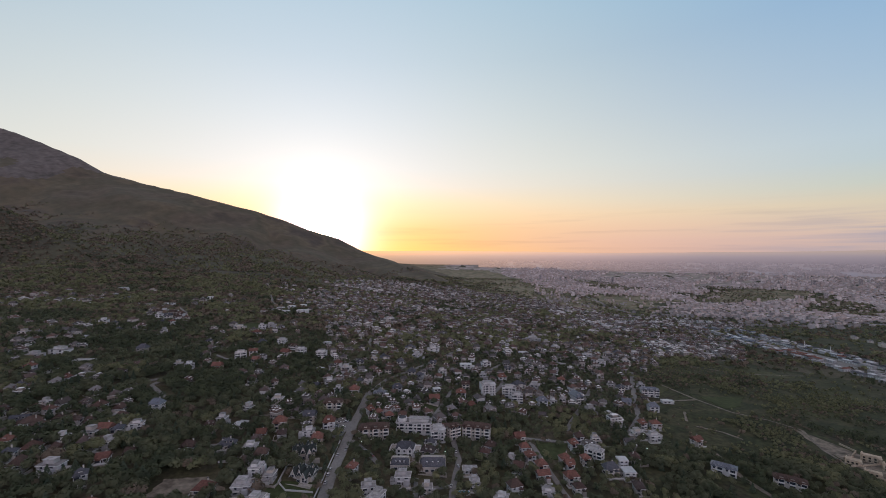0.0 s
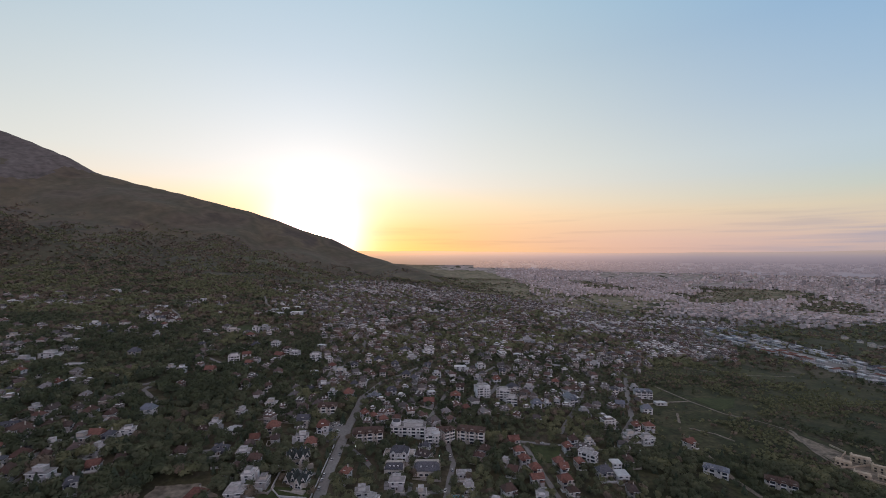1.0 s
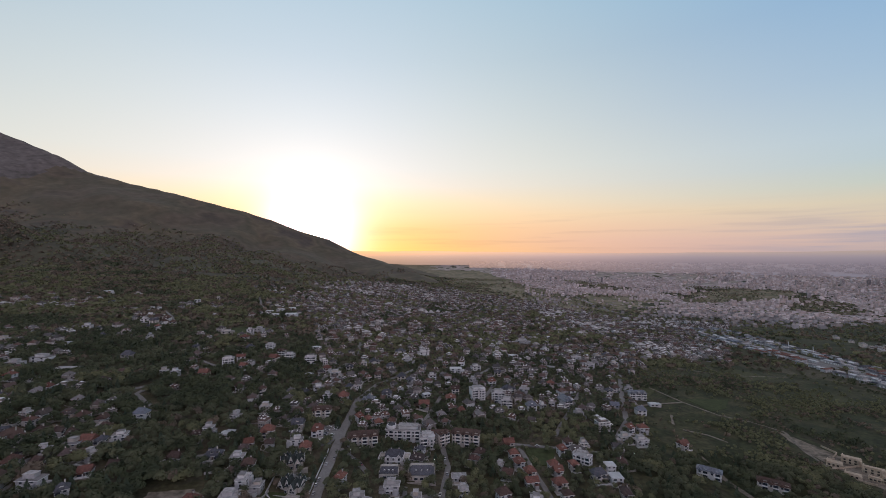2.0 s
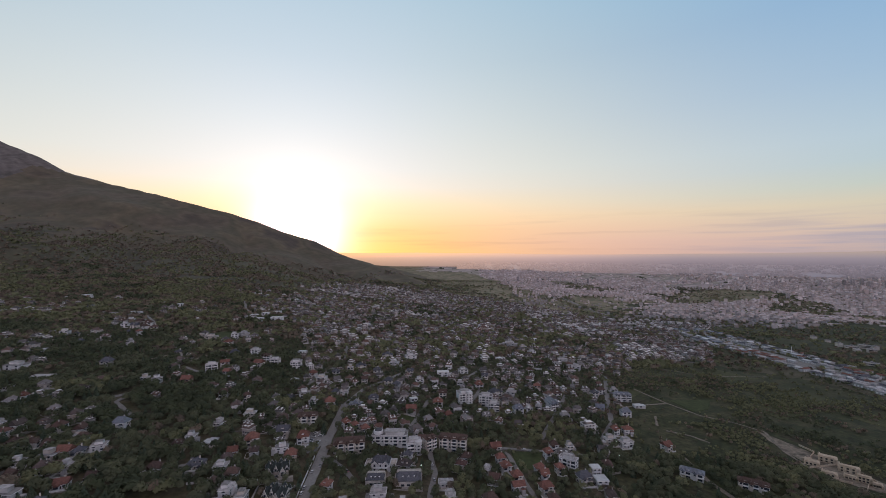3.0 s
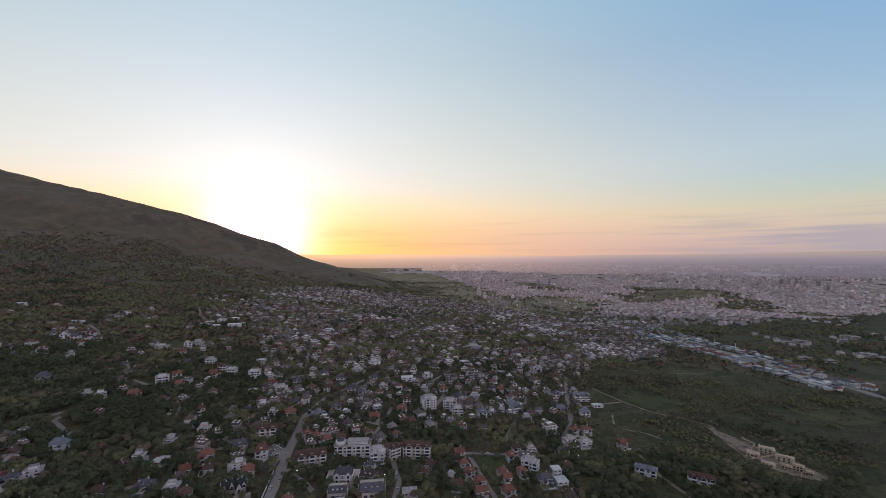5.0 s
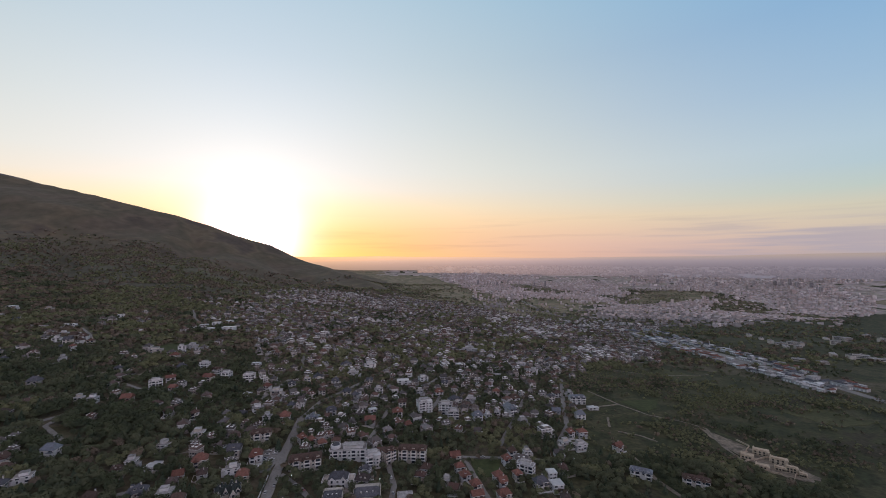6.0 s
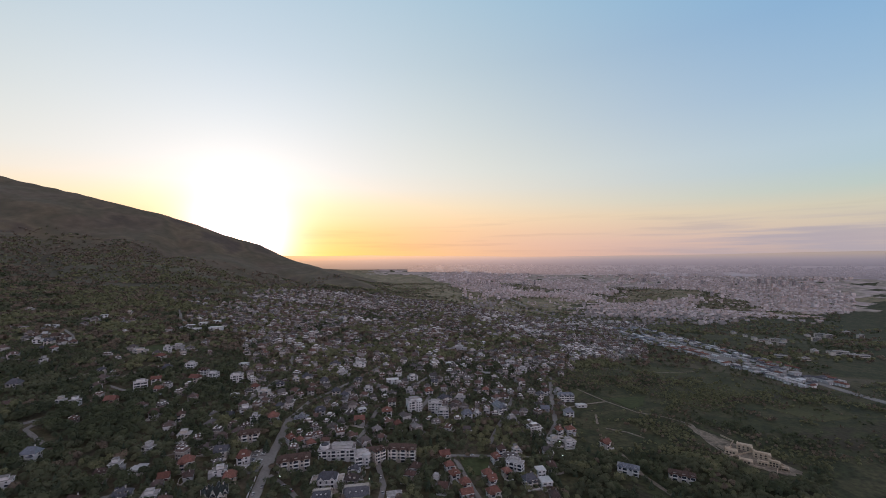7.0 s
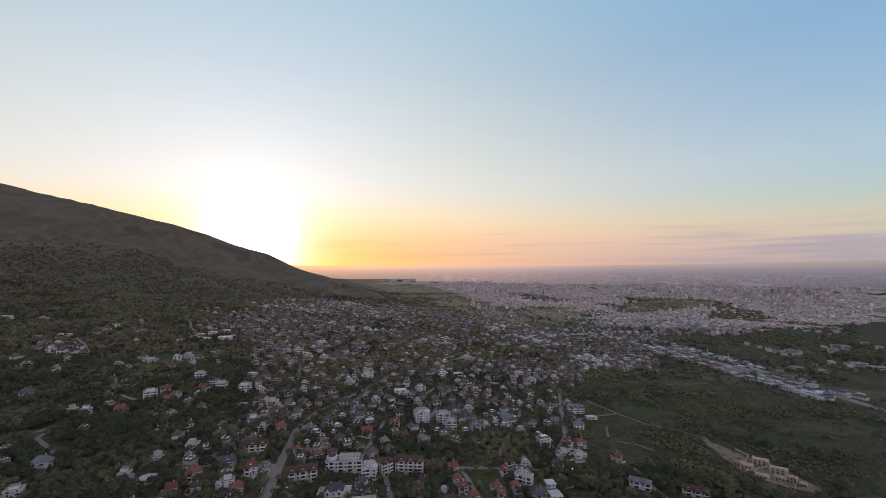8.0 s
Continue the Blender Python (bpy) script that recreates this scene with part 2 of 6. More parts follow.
LEAVES = [
    material("dark_leaves", [(0.057, 0.069, 0.044), (0.108, 0.123, 0.069)], rough=0.75, grain=0.5, patch=0.07, wear=0.15, leafy=0.4),
    material("green_leaves", [(0.085, 0.095, 0.060), (0.147, 0.154, 0.092)], rough=0.75, grain=0.5, patch=0.07, wear=0.15, leafy=0.4),
    material("spring_leaves", [(0.133, 0.140, 0.078), (0.218, 0.216, 0.120)], rough=0.75, grain=0.5, patch=0.07, wear=0.15, leafy=0.4),
    material("blossom_and_bronze_leaves", [(0.138, 0.108, 0.086), (0.232, 0.182, 0.139)], rough=0.75, grain=0.5, patch=0.07, wear=0.15, leafy=0.4),
    material("needles", [(0.054, 0.075, 0.051), (0.083, 0.103, 0.068)], rough=0.8, grain=0.8, patch=0.08, wear=0.3, leafy=0.3),
]
glass = bpy.data.materials.new("window_glass")
glass.use_nodes = True
pane = glass.node_tree.nodes["Principled BSDF"]
pane.inputs["Base Color"].default_value = (0.03, 0.035, 0.045, 1)
pane.inputs["Roughness"].default_value = 0.08
M["glass"] = glass


# ---- the land ----
def value_noise(x, y, cell, seed=0):
    """Smooth random values from 0 to 1 over the plan, on a lattice of that many metres."""
    gx, gy = np.floor(x / cell), np.floor(y / cell)
    fx, fy = x / cell - gx, y / cell - gy
    fx, fy = fx * fx * (3 - 2 * fx), fy * fy * (3 - 2 * fy)

    def corner(i, j):
        v = np.sin((gx + i) * 127.1 + (gy + j) * 311.7 + seed * 74.7) * 43758.5453
        return v - np.floor(v)
    return (corner(0, 0) * (1 - fx) + corner(1, 0) * fx) * (1 - fy) + (corner(0, 1) * (1 - fx) + corner(1, 1) * fx) * fy


RIDGE_X = [-4600, -3204, -2940, -2610, -2387, -2049, -1655, -1289, -1107, -931, -722, -550, -374, -62, 200]
RIDGE_Y = [3000, 3000, 2980, 2930, 2900, 2870, 2800, 2835, 2862, 2856, 2880, 2806, 2640, 2090, 1900]
RIDGE_Z = [1140, 1067, 977, 841, 722, 638, 543, 441, 387, 316, 252, 172, 119, 51, 35]


FALL_X = [-1000, -500, -250, 0, 250, 600, 1100]
FALL_Z = [64, 36, 13, -15, -34, -51, -61]
FALL_TILT = [14, 12.5, 12.5, 10, 10, -16, -16]


def foothill(x, y):
    """The ground of the suburb, which falls from the mountain's foot towards the plain."""
    return np.interp(x, FALL_X, FALL_Z) + np.interp(x, FALL_X, FALL_TILT) * (np.minimum(y, 1500) - 500) / 500


def plain(x, y):
    """The foothill out to a kilometre and a half, and past it the wide basin of the city."""
    r = np.maximum(np.hypot(x, y), 1.0)
    k = np.minimum(1.0, 1500 / r)
    fall = (150 - foothill(x * k, y * k)) / np.minimum(r, 1500)
    out = np.clip((r - 1500) / 3200, 0, 1) ** 1.1
    return np.where(y > 0, 150 - r * (fall + (0.020 - fall) * out), foothill(x, np.maximum(y, -900)))


def height(x, y):
    """The lie of the land: a tilted plain, the mountain with its long crest, and one spur in front of it."""
    base = plain(x, y)
    top = np.interp(x, RIDGE_X, RIDGE_Z)
    crest = np.interp(x, RIDGE_X, RIDGE_Y)
    foot = np.interp(x, [-3000, -1200, -500, -200, 0], [560, 870, 1000, 1300, 1600])
    s = np.clip((y - foot) / (crest - foot), 0, 1)
    rise = (0.45 * s + 0.55 * s * s) * np.maximum(top - base, 0)
    back = np.interp(y - crest, [0, 900, 2000], [1, 0.35, 0])
    z = base + rise * back * np.interp(x, [-56, 150], [1, 0])
    spur = np.interp(x, [-2600, -1600, -1350, -1125, -950], [420, 300, 215, 110, 20]) * np.exp(-((y - 1500) / 380) ** 2)
    return np.where(x < -950, np.maximum(z, spur), z)


def hilliness(x, y):
    """0 on the plain, 1 well up the mountain."""
    return np.clip((height(x, y) - plain(x, y) - 4) / 60, 0, 1)


def surface_height(x, y):
    across = x * 0.8 + y * 0.6 + (value_noise(x, y, 500, 3) - 0.5) * 500
    relief = (value_noise(x, y, 420, 3) - 0.5) * 80 + (np.abs(value_noise(across, y * 0.3, 260, 5) - 0.5) - 0.25) * 110 + (value_noise(x, y, 130, 6) - 0.5) * 22
    crest = np.interp(x, RIDGE_X, RIDGE_Y)
    keep = np.interp(np.abs(y - crest), [0, 450], [0.12, 1])
    return height(x, y) + relief * hilliness(x, y) * keep


def link_mesh(name, verts, faces, materials, index=None, smooth=False):
    me = bpy.data.meshes.new(name)
    me.from_pydata(verts if isinstance(verts, list) else verts.tolist(), [], faces if isinstance(faces, list) else faces.tolist())
    for mat in materials:
        me.materials.append(mat)
    if index is not None:
        me.polygons.foreach_set("material_index", np.asarray(index, dtype=np.int32))
    if smooth:
        me.polygons.foreach_set("use_smooth", np.ones(len(me.polygons), dtype=bool))
    me.update()
    return me


def inside(x, y, poly):
    """Which points of the plan lie in the polygon."""
    hit = np.zeros(np.shape(x), dtype=bool)
    for (x0, y0), (x1, y1) in zip(poly, poly[1:] + poly[:1]):
        if y0 != y1:
            hit ^= ((y0 > y) != (y1 > y)) & (x < (x1 - x0) * (y - y0) / (y1 - y0) + x0)
    return hit


GREEN = [(133, 219), (149, 314), (181, 393), (229, 467), (304, 635), (433, 795), (583, 793), (659, 718), (692, 590), (764, 551), (836, 585), (1027, 594), (1312, 525), (1016, 244), (700, 150)]


CITY = [(14, 3961), (349, 4085), (562, 3642), (727, 2886), (837, 2595), (1072, 2824), (1436, 2738), (1257, 2302), (1032, 1915), (1191, 1854),
        (1310, 1754), (1501, 1668), (1720, 1760), (2057, 1653), (2900, 1900), (4700, 2300), (4700, 4700), (0, 4700)]
PARK = [(1782, 2873), (2197, 2939), (2405, 2766), (2317, 2552), (2041, 2479), (1573, 2393)]
TONGUE = [(404, 3260), (706, 2966), (831, 2417), (832, 2192), (619, 1919), (443, 1860), (366, 2370)]
FIELDS = [(1046, 2864), (1338, 2871), (1412, 2551), (1072, 2044), (920, 2037), (890, 2345)]


def in_city(x, y):
    """The built-up plain, past the woods and fields that ring it."""
    wobble = (value_noise(x, y, 150, 8) - 0.5) * 150 + (value_noise(x, y, 48, 18) - 0.5) * 150
    return inside(x + wobble, y - wobble, CITY) & ~inside(x - wobble, y + wobble, PARK)


def open_land(x, y):
    """Woods and fields between the quarters of the city."""
    return value_noise(x, y, 420, 9) * 0.6 + value_noise(x, y, 150, 10) * 0.4 > np.interp(np.hypot(x, y), [1500, 2600, 3600], [0.55, 0.56, 0.60])


def build_ground():
    xs = np.concatenate([np.arange(-4700, -900, 26), np.arange(-900, 1300, 16), np.arange(1300, 5400, 40)]).astype(float)
    ys = np.concatenate([np.arange(-900, 150, 60), np.arange(150, 1100, 12), np.arange(1100, 3000, 22), np.arange(3000, 4981, 60)]).astype(float)
    X, Y = np.meshgrid(xs, ys)
    Z = surface_height(X, Y)
    hill = hilliness(X, Y)
    np.random.seed(3)
    Z = Z + hill * (np.random.rand(*X.shape) - 0.5) * 1.6
    n, m = X.shape
    at = np.arange(n * m).reshape(n, m)
    faces = np.stack([at[:-1, :-1], at[:-1, 1:], at[1:, 1:], at[1:, :-1]], -1).reshape(-1, 4)
    cx, cy = (X[:-1, :-1] + 12).ravel(), (Y[:-1, :-1] + 8).ravel()
    kind = np.zeros(len(cx), dtype=np.int32)
    kind[inside(cx, cy, GREEN)] = 3
    far = in_city(cx, cy) & (cx > -300)
    kind[far] = np.where((open_land(cx, cy) & (np.hypot(cx, cy) < 3600))[far], 5, 4)
    leafy_quarter = far & (value_noise(cx, cy, 70, 24) > np.interp(np.hypot(cx, cy), [1700, 2300, 3000], [0.38, 0.46, 0.8]))
    kind[leafy_quarter] = 3
    kind[~far & (cx > 0.38 * cy) & (np.hypot(cx, cy) > 1080)] = 3
    kind[~far & (np.hypot(cx, cy) > 1850) & (cx < 0.45 * cy)] = 5
    ragged = (value_noise(cx, cy, 160, 44) - 0.5) * 300
    kind[inside(cx + ragged, cy - ragged, FIELDS) | inside(cx, cy, TONGUE)] = 5
    kind[inside(cx, cy, PARK)] = 5
    kind[hilliness(cx, cy) > 0.06] = 1
    low = cy + (value_noise(cx, cy, 190, 62) - 0.5) * 620 + (np.random.rand(len(cx)) - 0.5) * 260
    kind[(kind == 1) & (low < 1800)] = 6
    high = surface_height(cx, cy) + (value_noise(cx, cy, 200, 4) - 0.5) * 260
    kind[(high > 700) & (hilliness(cx, cy) > 0.5)] = 2
    me = link_mesh("ground", np.stack([X, Y, Z], -1).reshape(-1, 3), faces,
                   [M["soil"], M["forest"], M["alpine"], M["grass"], M["hazed_city_ground"], M["far_field"], M["slope_wood"]], kind, smooth=True)
    tagged(new("ground", me), "tilted suburban plain rising into a forested mountain", "ground", kind="structure")


build_ground()


def drape(name, line, width, mat, label, category, lift=0.35, kind="structure", curb=0.0):
    """A strip of that width laid along a line of the plan, with its edges turned down into the ground."""
    pts = [Vector(p) for p in line]
    path = []
    for a, b in zip(pts, pts[1:]):
        steps = max(1, int((b - a).length / 6))
        path += [a.lerp(b, i / steps) for i in range(steps)]
    path.append(pts[-1])
    verts, faces = [], []
    for i, p in enumerate(path):
        way = (path[min(i + 1, len(path) - 1)] - path[max(i - 1, 0)]).normalized()
        side = Vector((way.y, -way.x)) * (width / 2 + 0.25 * math.sin(i * 1.7))
        for q, dz in ((p - side * 1.05, -0.6), (p - side, lift + curb), (p + side, lift + curb), (p + side * 1.05, -0.6)):
            verts.append((q.x, q.y, float(surface_height(q.x, q.y)) + dz))
    for i in range(len(path) - 1):
        faces += [(4 * i + j, 4 * i + j + 1, 4 * i + j + 5, 4 * i + j + 4) for j in range(3)]
    return tagged(new(name, link_mesh(name, verts, faces, [mat])), label, category, kind=kind)


def patch(name, corners, mat, label, category, lift=0.3):
    """A field or yard with ragged edges, laid on the ground between its corners."""
    pts = [Vector(c) for c in corners]
    mid = sum(pts, Vector((0, 0))) / len(pts)
    rim = []
    for a, b in zip(pts, pts[1:] + pts[:1]):
        rim += [a.lerp(b, i / 6) for i in range(6)]
    verts, faces = [], []
    rings = (0.0, 0.35, 0.7, 0.97, 1.0)
    for k, r in enumerate(rings):
        for i, p in enumerate(rim):
            q = mid.lerp(p, r * (1 + 0.05 * math.sin(i * 2.3) * r))
            verts.append((q.x, q.y, float(surface_height(q.x, q.y)) + (lift if k < 4 else -0.5)))
    n = len(rim)
    for k in range(len(rings) - 1):
        faces += [(k * n + i, (k + 1) * n + i, (k + 1) * n + (i + 1) % n, k * n + (i + 1) % n) for i in range(n)]
    return tagged(new(name, link_mesh(name, verts, faces, [mat])), label, category, kind="structure")


ROADS = [
    ("road", [(-77, 214), (-81, 317), (-83, 394), (-83, 468)], 7.4, "asphalt"),
    ("lane", [(9.1, 377), (13, 342), (7.9, 307), (4.9, 277)], 4.5, "asphalt"),
    ("lane", [(-78, 356), (-61, 339), (-49, 322)], 4.5, "asphalt"),
    ("lane", [(293, 647), (245, 534), (218, 464), (186, 417)], 6.0, "asphalt"),
    ("lane", [(70, 395), (81, 379), (88, 315), (92, 284)], 4.0, "asphalt"),
    ("lane", [(122, 414), (162, 487), (195, 550)], 4.5, "asphalt"),
    ("lane", [(-83, 468), (-70, 520), (-38, 577), (21, 696)], 4.5, "asphalt"),
    ("lane", [(-138, 517), (-121, 595)], 4.5, "asphalt"),
    ("lane", [(-8.3, 427), (3.2, 474), (13, 514)], 4.5, "asphalt"),
    ("lane", [(70, 391), (115, 389), (154, 385)], 4.0, "asphalt"),
    ("lane", [(254, 390), (250, 349), (255, 317)], 4.0, "track"),
    ("lane", [(0, 750), (37, 887), (104, 1040)], 5.0, "asphalt"),
    ("lane", [(-133, 663), (-83, 830), (-38, 1022)], 4.5, "asphalt"),
    ("lane", [(67, 600), (140, 723), (191, 967)], 4.5, "asphalt"),
    ("lane", [(-134, 785), (-113, 632)], 4.0, "asphalt"),
    ("lane", [(-31, 1052), (-4.9, 888), (9.6, 827)], 5.0, "asphalt"),
    ("lane", [(-262, 396), (-298, 426), (-298, 465)], 4.0, "asphalt"),
    ("lane", [(-300, 545), (-277, 531), (-263, 525)], 4.0, "asphalt"),
    ("lane", [(-442, 1070), (-397, 967), (-354, 901)], 5.0, "asphalt"),
    ("lane", [(58, 497), (73, 533), (88, 578)], 4.5, "asphalt"),
    ("lane", [(-58, 286), (-33, 293), (-10, 299), (6, 304)], 3.6, "asphalt"),
    ("lane", [(-19, 286), (-20, 310)], 3.4, "asphalt"),
    ("lane", [(-325, 415), (-304, 444), (-296, 461)], 4.5, "asphalt"),
    ("lane", [(-293, 638), (-298, 592), (-303, 565)], 3.5, "track"),
    ("lane", [(-522, 820), (-482, 777), (-444, 724)], 4.5, "asphalt"),
    ("lane", [(-226, 506), (-202, 493)], 3.5, "asphalt"),
    ("lane", [(-353, 558), (-341, 588), (-326, 604)], 3.5, "track"),
]
for kind_of_road, line, width, surface in ROADS:
    drape(kind_of_road, line, width, M[surface], "pale worn asphalt street between gardens and houses" if surface == "asphalt" else "pale dirt lane between trees", "road", lift=0.5)
TRACKS = [
    [(258, 516), (288, 526), (326, 535), (344, 495), (370, 477), (388, 451)],
    [(307, 600), (326, 535)],
    [(273, 449), (293, 437), (303, 421)],
    [(284, 490), (270, 462)],
    [(388, 451), (369, 408), (363, 374), (364, 351)],
    [(392, 736), (490, 688), (614, 709)],
]
for line in TRACKS:
    drape("footpath", line, 2.6, M["track"], "pale trodden dirt track across the grass", "track", lift=0.4)
drape("road", [(682, 3478), (796, 2991), (905, 2593), (890, 2227), (880, 1800), (868, 1500), (861, 1330)], 20, M["asphalt"], "pale highway running out to the city", "road", lift=1.2)
drape("road", [(922, 1485), (806, 1028), (802, 851), (780, 669), (754, 528), (748, 393)], 16, M["asphalt"], "wide pale ring road beside the warehouses", "road", lift=0.6)
drape("road", [(449, 1034), (613, 1226), (922, 1485)], 8, M["asphalt"], "pale road leading to the shopping strip", "road", lift=0.6)
patch("field", [(337, 549), (401, 556), (371, 519), (343, 506)], M["meadow"], "mown bright green meadow", "field")
patch("field", [(85, 385), (115, 387), (105, 358), (85, 352)], M["meadow"], "dark green lawn between two house rows", "field", 0.45)
patch("field", [(-120, 266), (-115, 289), (-88, 291), (-85, 271)], M["meadow"], "dark green lawn beside the road", "field", 0.45)
patch("field", [(-27, 430), (-20, 456), (-5.2, 450), (-5.2, 432)], M["meadow"], "small green walled lawn", "field", 0.45)
patch("field", [(-359, 717), (-317, 767), (-274, 711), (-322, 670)], M["meadow"], "green meadow at the edge of the wood", "field")
for corners in ([(340, 635), (400, 684), (457, 652), (392, 611)], [(470, 705), (550, 752), (586, 691), (506, 661)], [(398, 772), (456, 794), (470, 745), (416, 723)],
                [(523, 601), (590, 635), (607, 564), (538, 543)], [(433, 541), (493, 569), (497, 507), (442, 489)], [(266, 576), (294, 612), (321, 582), (287, 550)],
                [(546, 504), (615, 530), (640, 450), (565, 444)]):
    patch("field", corners, M["dry_grass"], "paler strip of dry grass among scrub", "field", 0.25)
patch("building_site", [(381, 456), (392, 420), (405, 356), (408, 332), (389, 329), (371, 347), (368, 407)], M["clay"], "pale stripped earth round unfinished buildings", "ground", 0.25)
patch("building_site", [(-185, 256), (-185, 277), (-160, 285), (-141, 273)], M["clay"], "bare brown earth of a cleared plot", "ground")
patch("courtyard", [(-41, 337), (-20, 338), (-19, 331), (-39, 330)], M["paving"], "pale paved courtyard in front of a villa", "ground", 0.45)
patch("parking_lot", [(-101, 358), (-88, 358), (-85, 388), (-90, 402), (-102, 396)], M["asphalt"], "pale asphalt parking lot beside the road", "ground", 0.5)
patch("courtyard", [(-182, 324), (-171, 334), (-156, 328), (-166, 308)], M["asphalt"], "pale grey yard beside houses in the wood", "ground", 0.5)
patch("parking_lot", [(803, 1148), (809, 1055), (788, 788), (755, 755), (746, 892), (757, 1046)], M["asphalt"], "pale asphalt yard round the warehouses", "ground", 0.3)


# ---- building kit ----
class Shape:
    """Collects boxes and roofs into one mesh."""

    def __init__(self):
        self.verts, self.faces, self.index = [], [], []

    def add(self, verts, faces, slot=0):
        k = len(self.verts)
        self.verts += verts
        self.faces += [tuple(k + i for i in f) for f in faces]
        self.index += [slot] * len(faces)
        return self

    def box(self, x0, x1, y0, y1, z0, z1, slot=0):
        return self.add([(x0, y0, z0), (x1, y0, z0), (x1, y1, z0), (x0, y1, z0), (x0, y0, z1), (x1, y0, z1), (x1, y1, z1), (x0, y1, z1)],
                        [(0, 3, 2, 1), (4, 5, 6, 7), (0, 1, 5, 4), (1, 2, 6, 5), (2, 3, 7, 6), (3, 0, 4, 7)], slot)

    def hip(self, w, d, z, rise, over=0.6, thick=0.25, ridge=0.45, slot=0):
        """A hipped roof with eaves; ridge 1 makes it a gable, 0 a tent."""
        a, b = w / 2 + over, d / 2 + over
        if w >= d:
            r = max(0.0, a - b * (1 - ridge) * 1.6) if ridge < 1 else a
            top = [(-r, 0, z + rise), (r, 0, z + rise)]
            faces = [(4, 5, 9, 8), (5, 6, 9), (6, 7, 8, 9), (7, 4, 8)]
        else:
            r = max(0.0, b - a * (1 - ridge) * 1.6) if ridge < 1 else b
            top = [(0, -r, z + rise), (0, r, z + rise)]
            faces = [(4, 5, 8), (5, 6, 9, 8), (6, 7, 9), (7, 4, 8, 9)]
        verts = [(-a, -b, z - thick), (a, -b, z - thick), (a, b, z - thick), (-a, b, z - thick), (-a, -b, z), (a, -b, z), (a, b, z), (-a, b, z)] + top
        return self.add(verts, [(0, 3, 2, 1), (0, 1, 5, 4), (1, 2, 6, 5), (2, 3, 7, 6), (3, 0, 4, 7)] + faces, slot)

    def mesh(self, name, materials):
        return link_mesh(name, self.verts, self.faces, materials, self.index)


def part(name, mesh, parent, place=(0, 0, 0), turn=0.0, label=""):
    ob = new(name, mesh)
    ob.parent = parent
    ob.matrix_basis = pose(*place, 0, 0, turn)
    return tagged(ob, label)


def make_window(w, h):
    s = Shape().box(-w / 2, w / 2, -0.10, 0.12, 0, h, 0).box(-w / 2 + 0.12, w / 2 - 0.12, -0.13, -0.05, 0.12, h - 0.12, 1)
    return s.mesh("window", [M["trim"], M["glass"]])


WINDOWS = {"small": make_window(1.9, 1.7), "wide": make_window(2.9, 1.9), "tall": make_window(1.8, 2.2), "broad": make_window(3.6, 2.4)}
DOOR = Shape().box(-0.6, 0.6, -0.08, 0.12, 0, 2.1).box(-0.45, 0.45, -0.12, -0.04, 0.15, 1.95, 1).mesh("door", [M["trim"], M["brown_tile"]])
CHIMNEY = Shape().box(-0.4, 0.4, -0.3, 0.3, -1.5, 1.5).box(-0.5, 0.5, -0.4, 0.4, 1.5, 1.65, 1).mesh("chimney", [M["cream_render"], M["grey_tile"]])
STOREY = 2.9


def place_windows(root, w, d, storeys, kinds, per_long, per_short, base=0.0):
    for level in range(storeys):
        for face, (length, off, turn) in enumerate(((w, d / 2, 0), (d, w / 2, 90), (w, d / 2, 180), (d, w / 2, 270))):
            count = per_long if face % 2 == 0 else per_short
            for i in range(count):
                s = (i + 0.5) / count * length - length / 2
                c, sn = math.cos(radians(turn)), math.sin(radians(turn))
                x, y = s * c + off * sn, s * sn - off * c
                part("window", WINDOWS[kinds[(i + level) % len(kinds)]], root, (x, y, base + level * STOREY + 0.9), turn)


def balcony_mesh(w, out=1.4):
    s = Shape().box(-w / 2, w / 2, -out, 0, -0.2, 0.0)
    s.box(-w / 2, w / 2, -out, -out + 0.1, 0.0, 0.95, 1).box(-w / 2, -w / 2 + 0.1, -out + 0.1, 0, 0.0, 0.95, 1).box(w / 2 - 0.1, w / 2, -out + 0.1, 0, 0.0, 0.95, 1)
    return s.mesh("balcony", [M["white_render"], M["trim"]])


ROOFS = {"red": "red_tile", "grey": "grey_tile", "brown": "brown_tile", "blue": "blue_tile", "mix": "tile_mix", "flat": "flat_roof", "white": "white_roof"}
LABELS = {
    "red": "rendered detached house with a red tiled hip roof", "grey": "rendered house with a slate grey hip roof",
    "brown": "rendered house with a dark brown tiled roof",
    "blue": "rendered house with a blue grey roof", "mix": "rendered detached house with weathered roof tiles among trees",
    "flat": "modern pale house with a flat roof", "white": "pale house with a white metal flat roof",
}


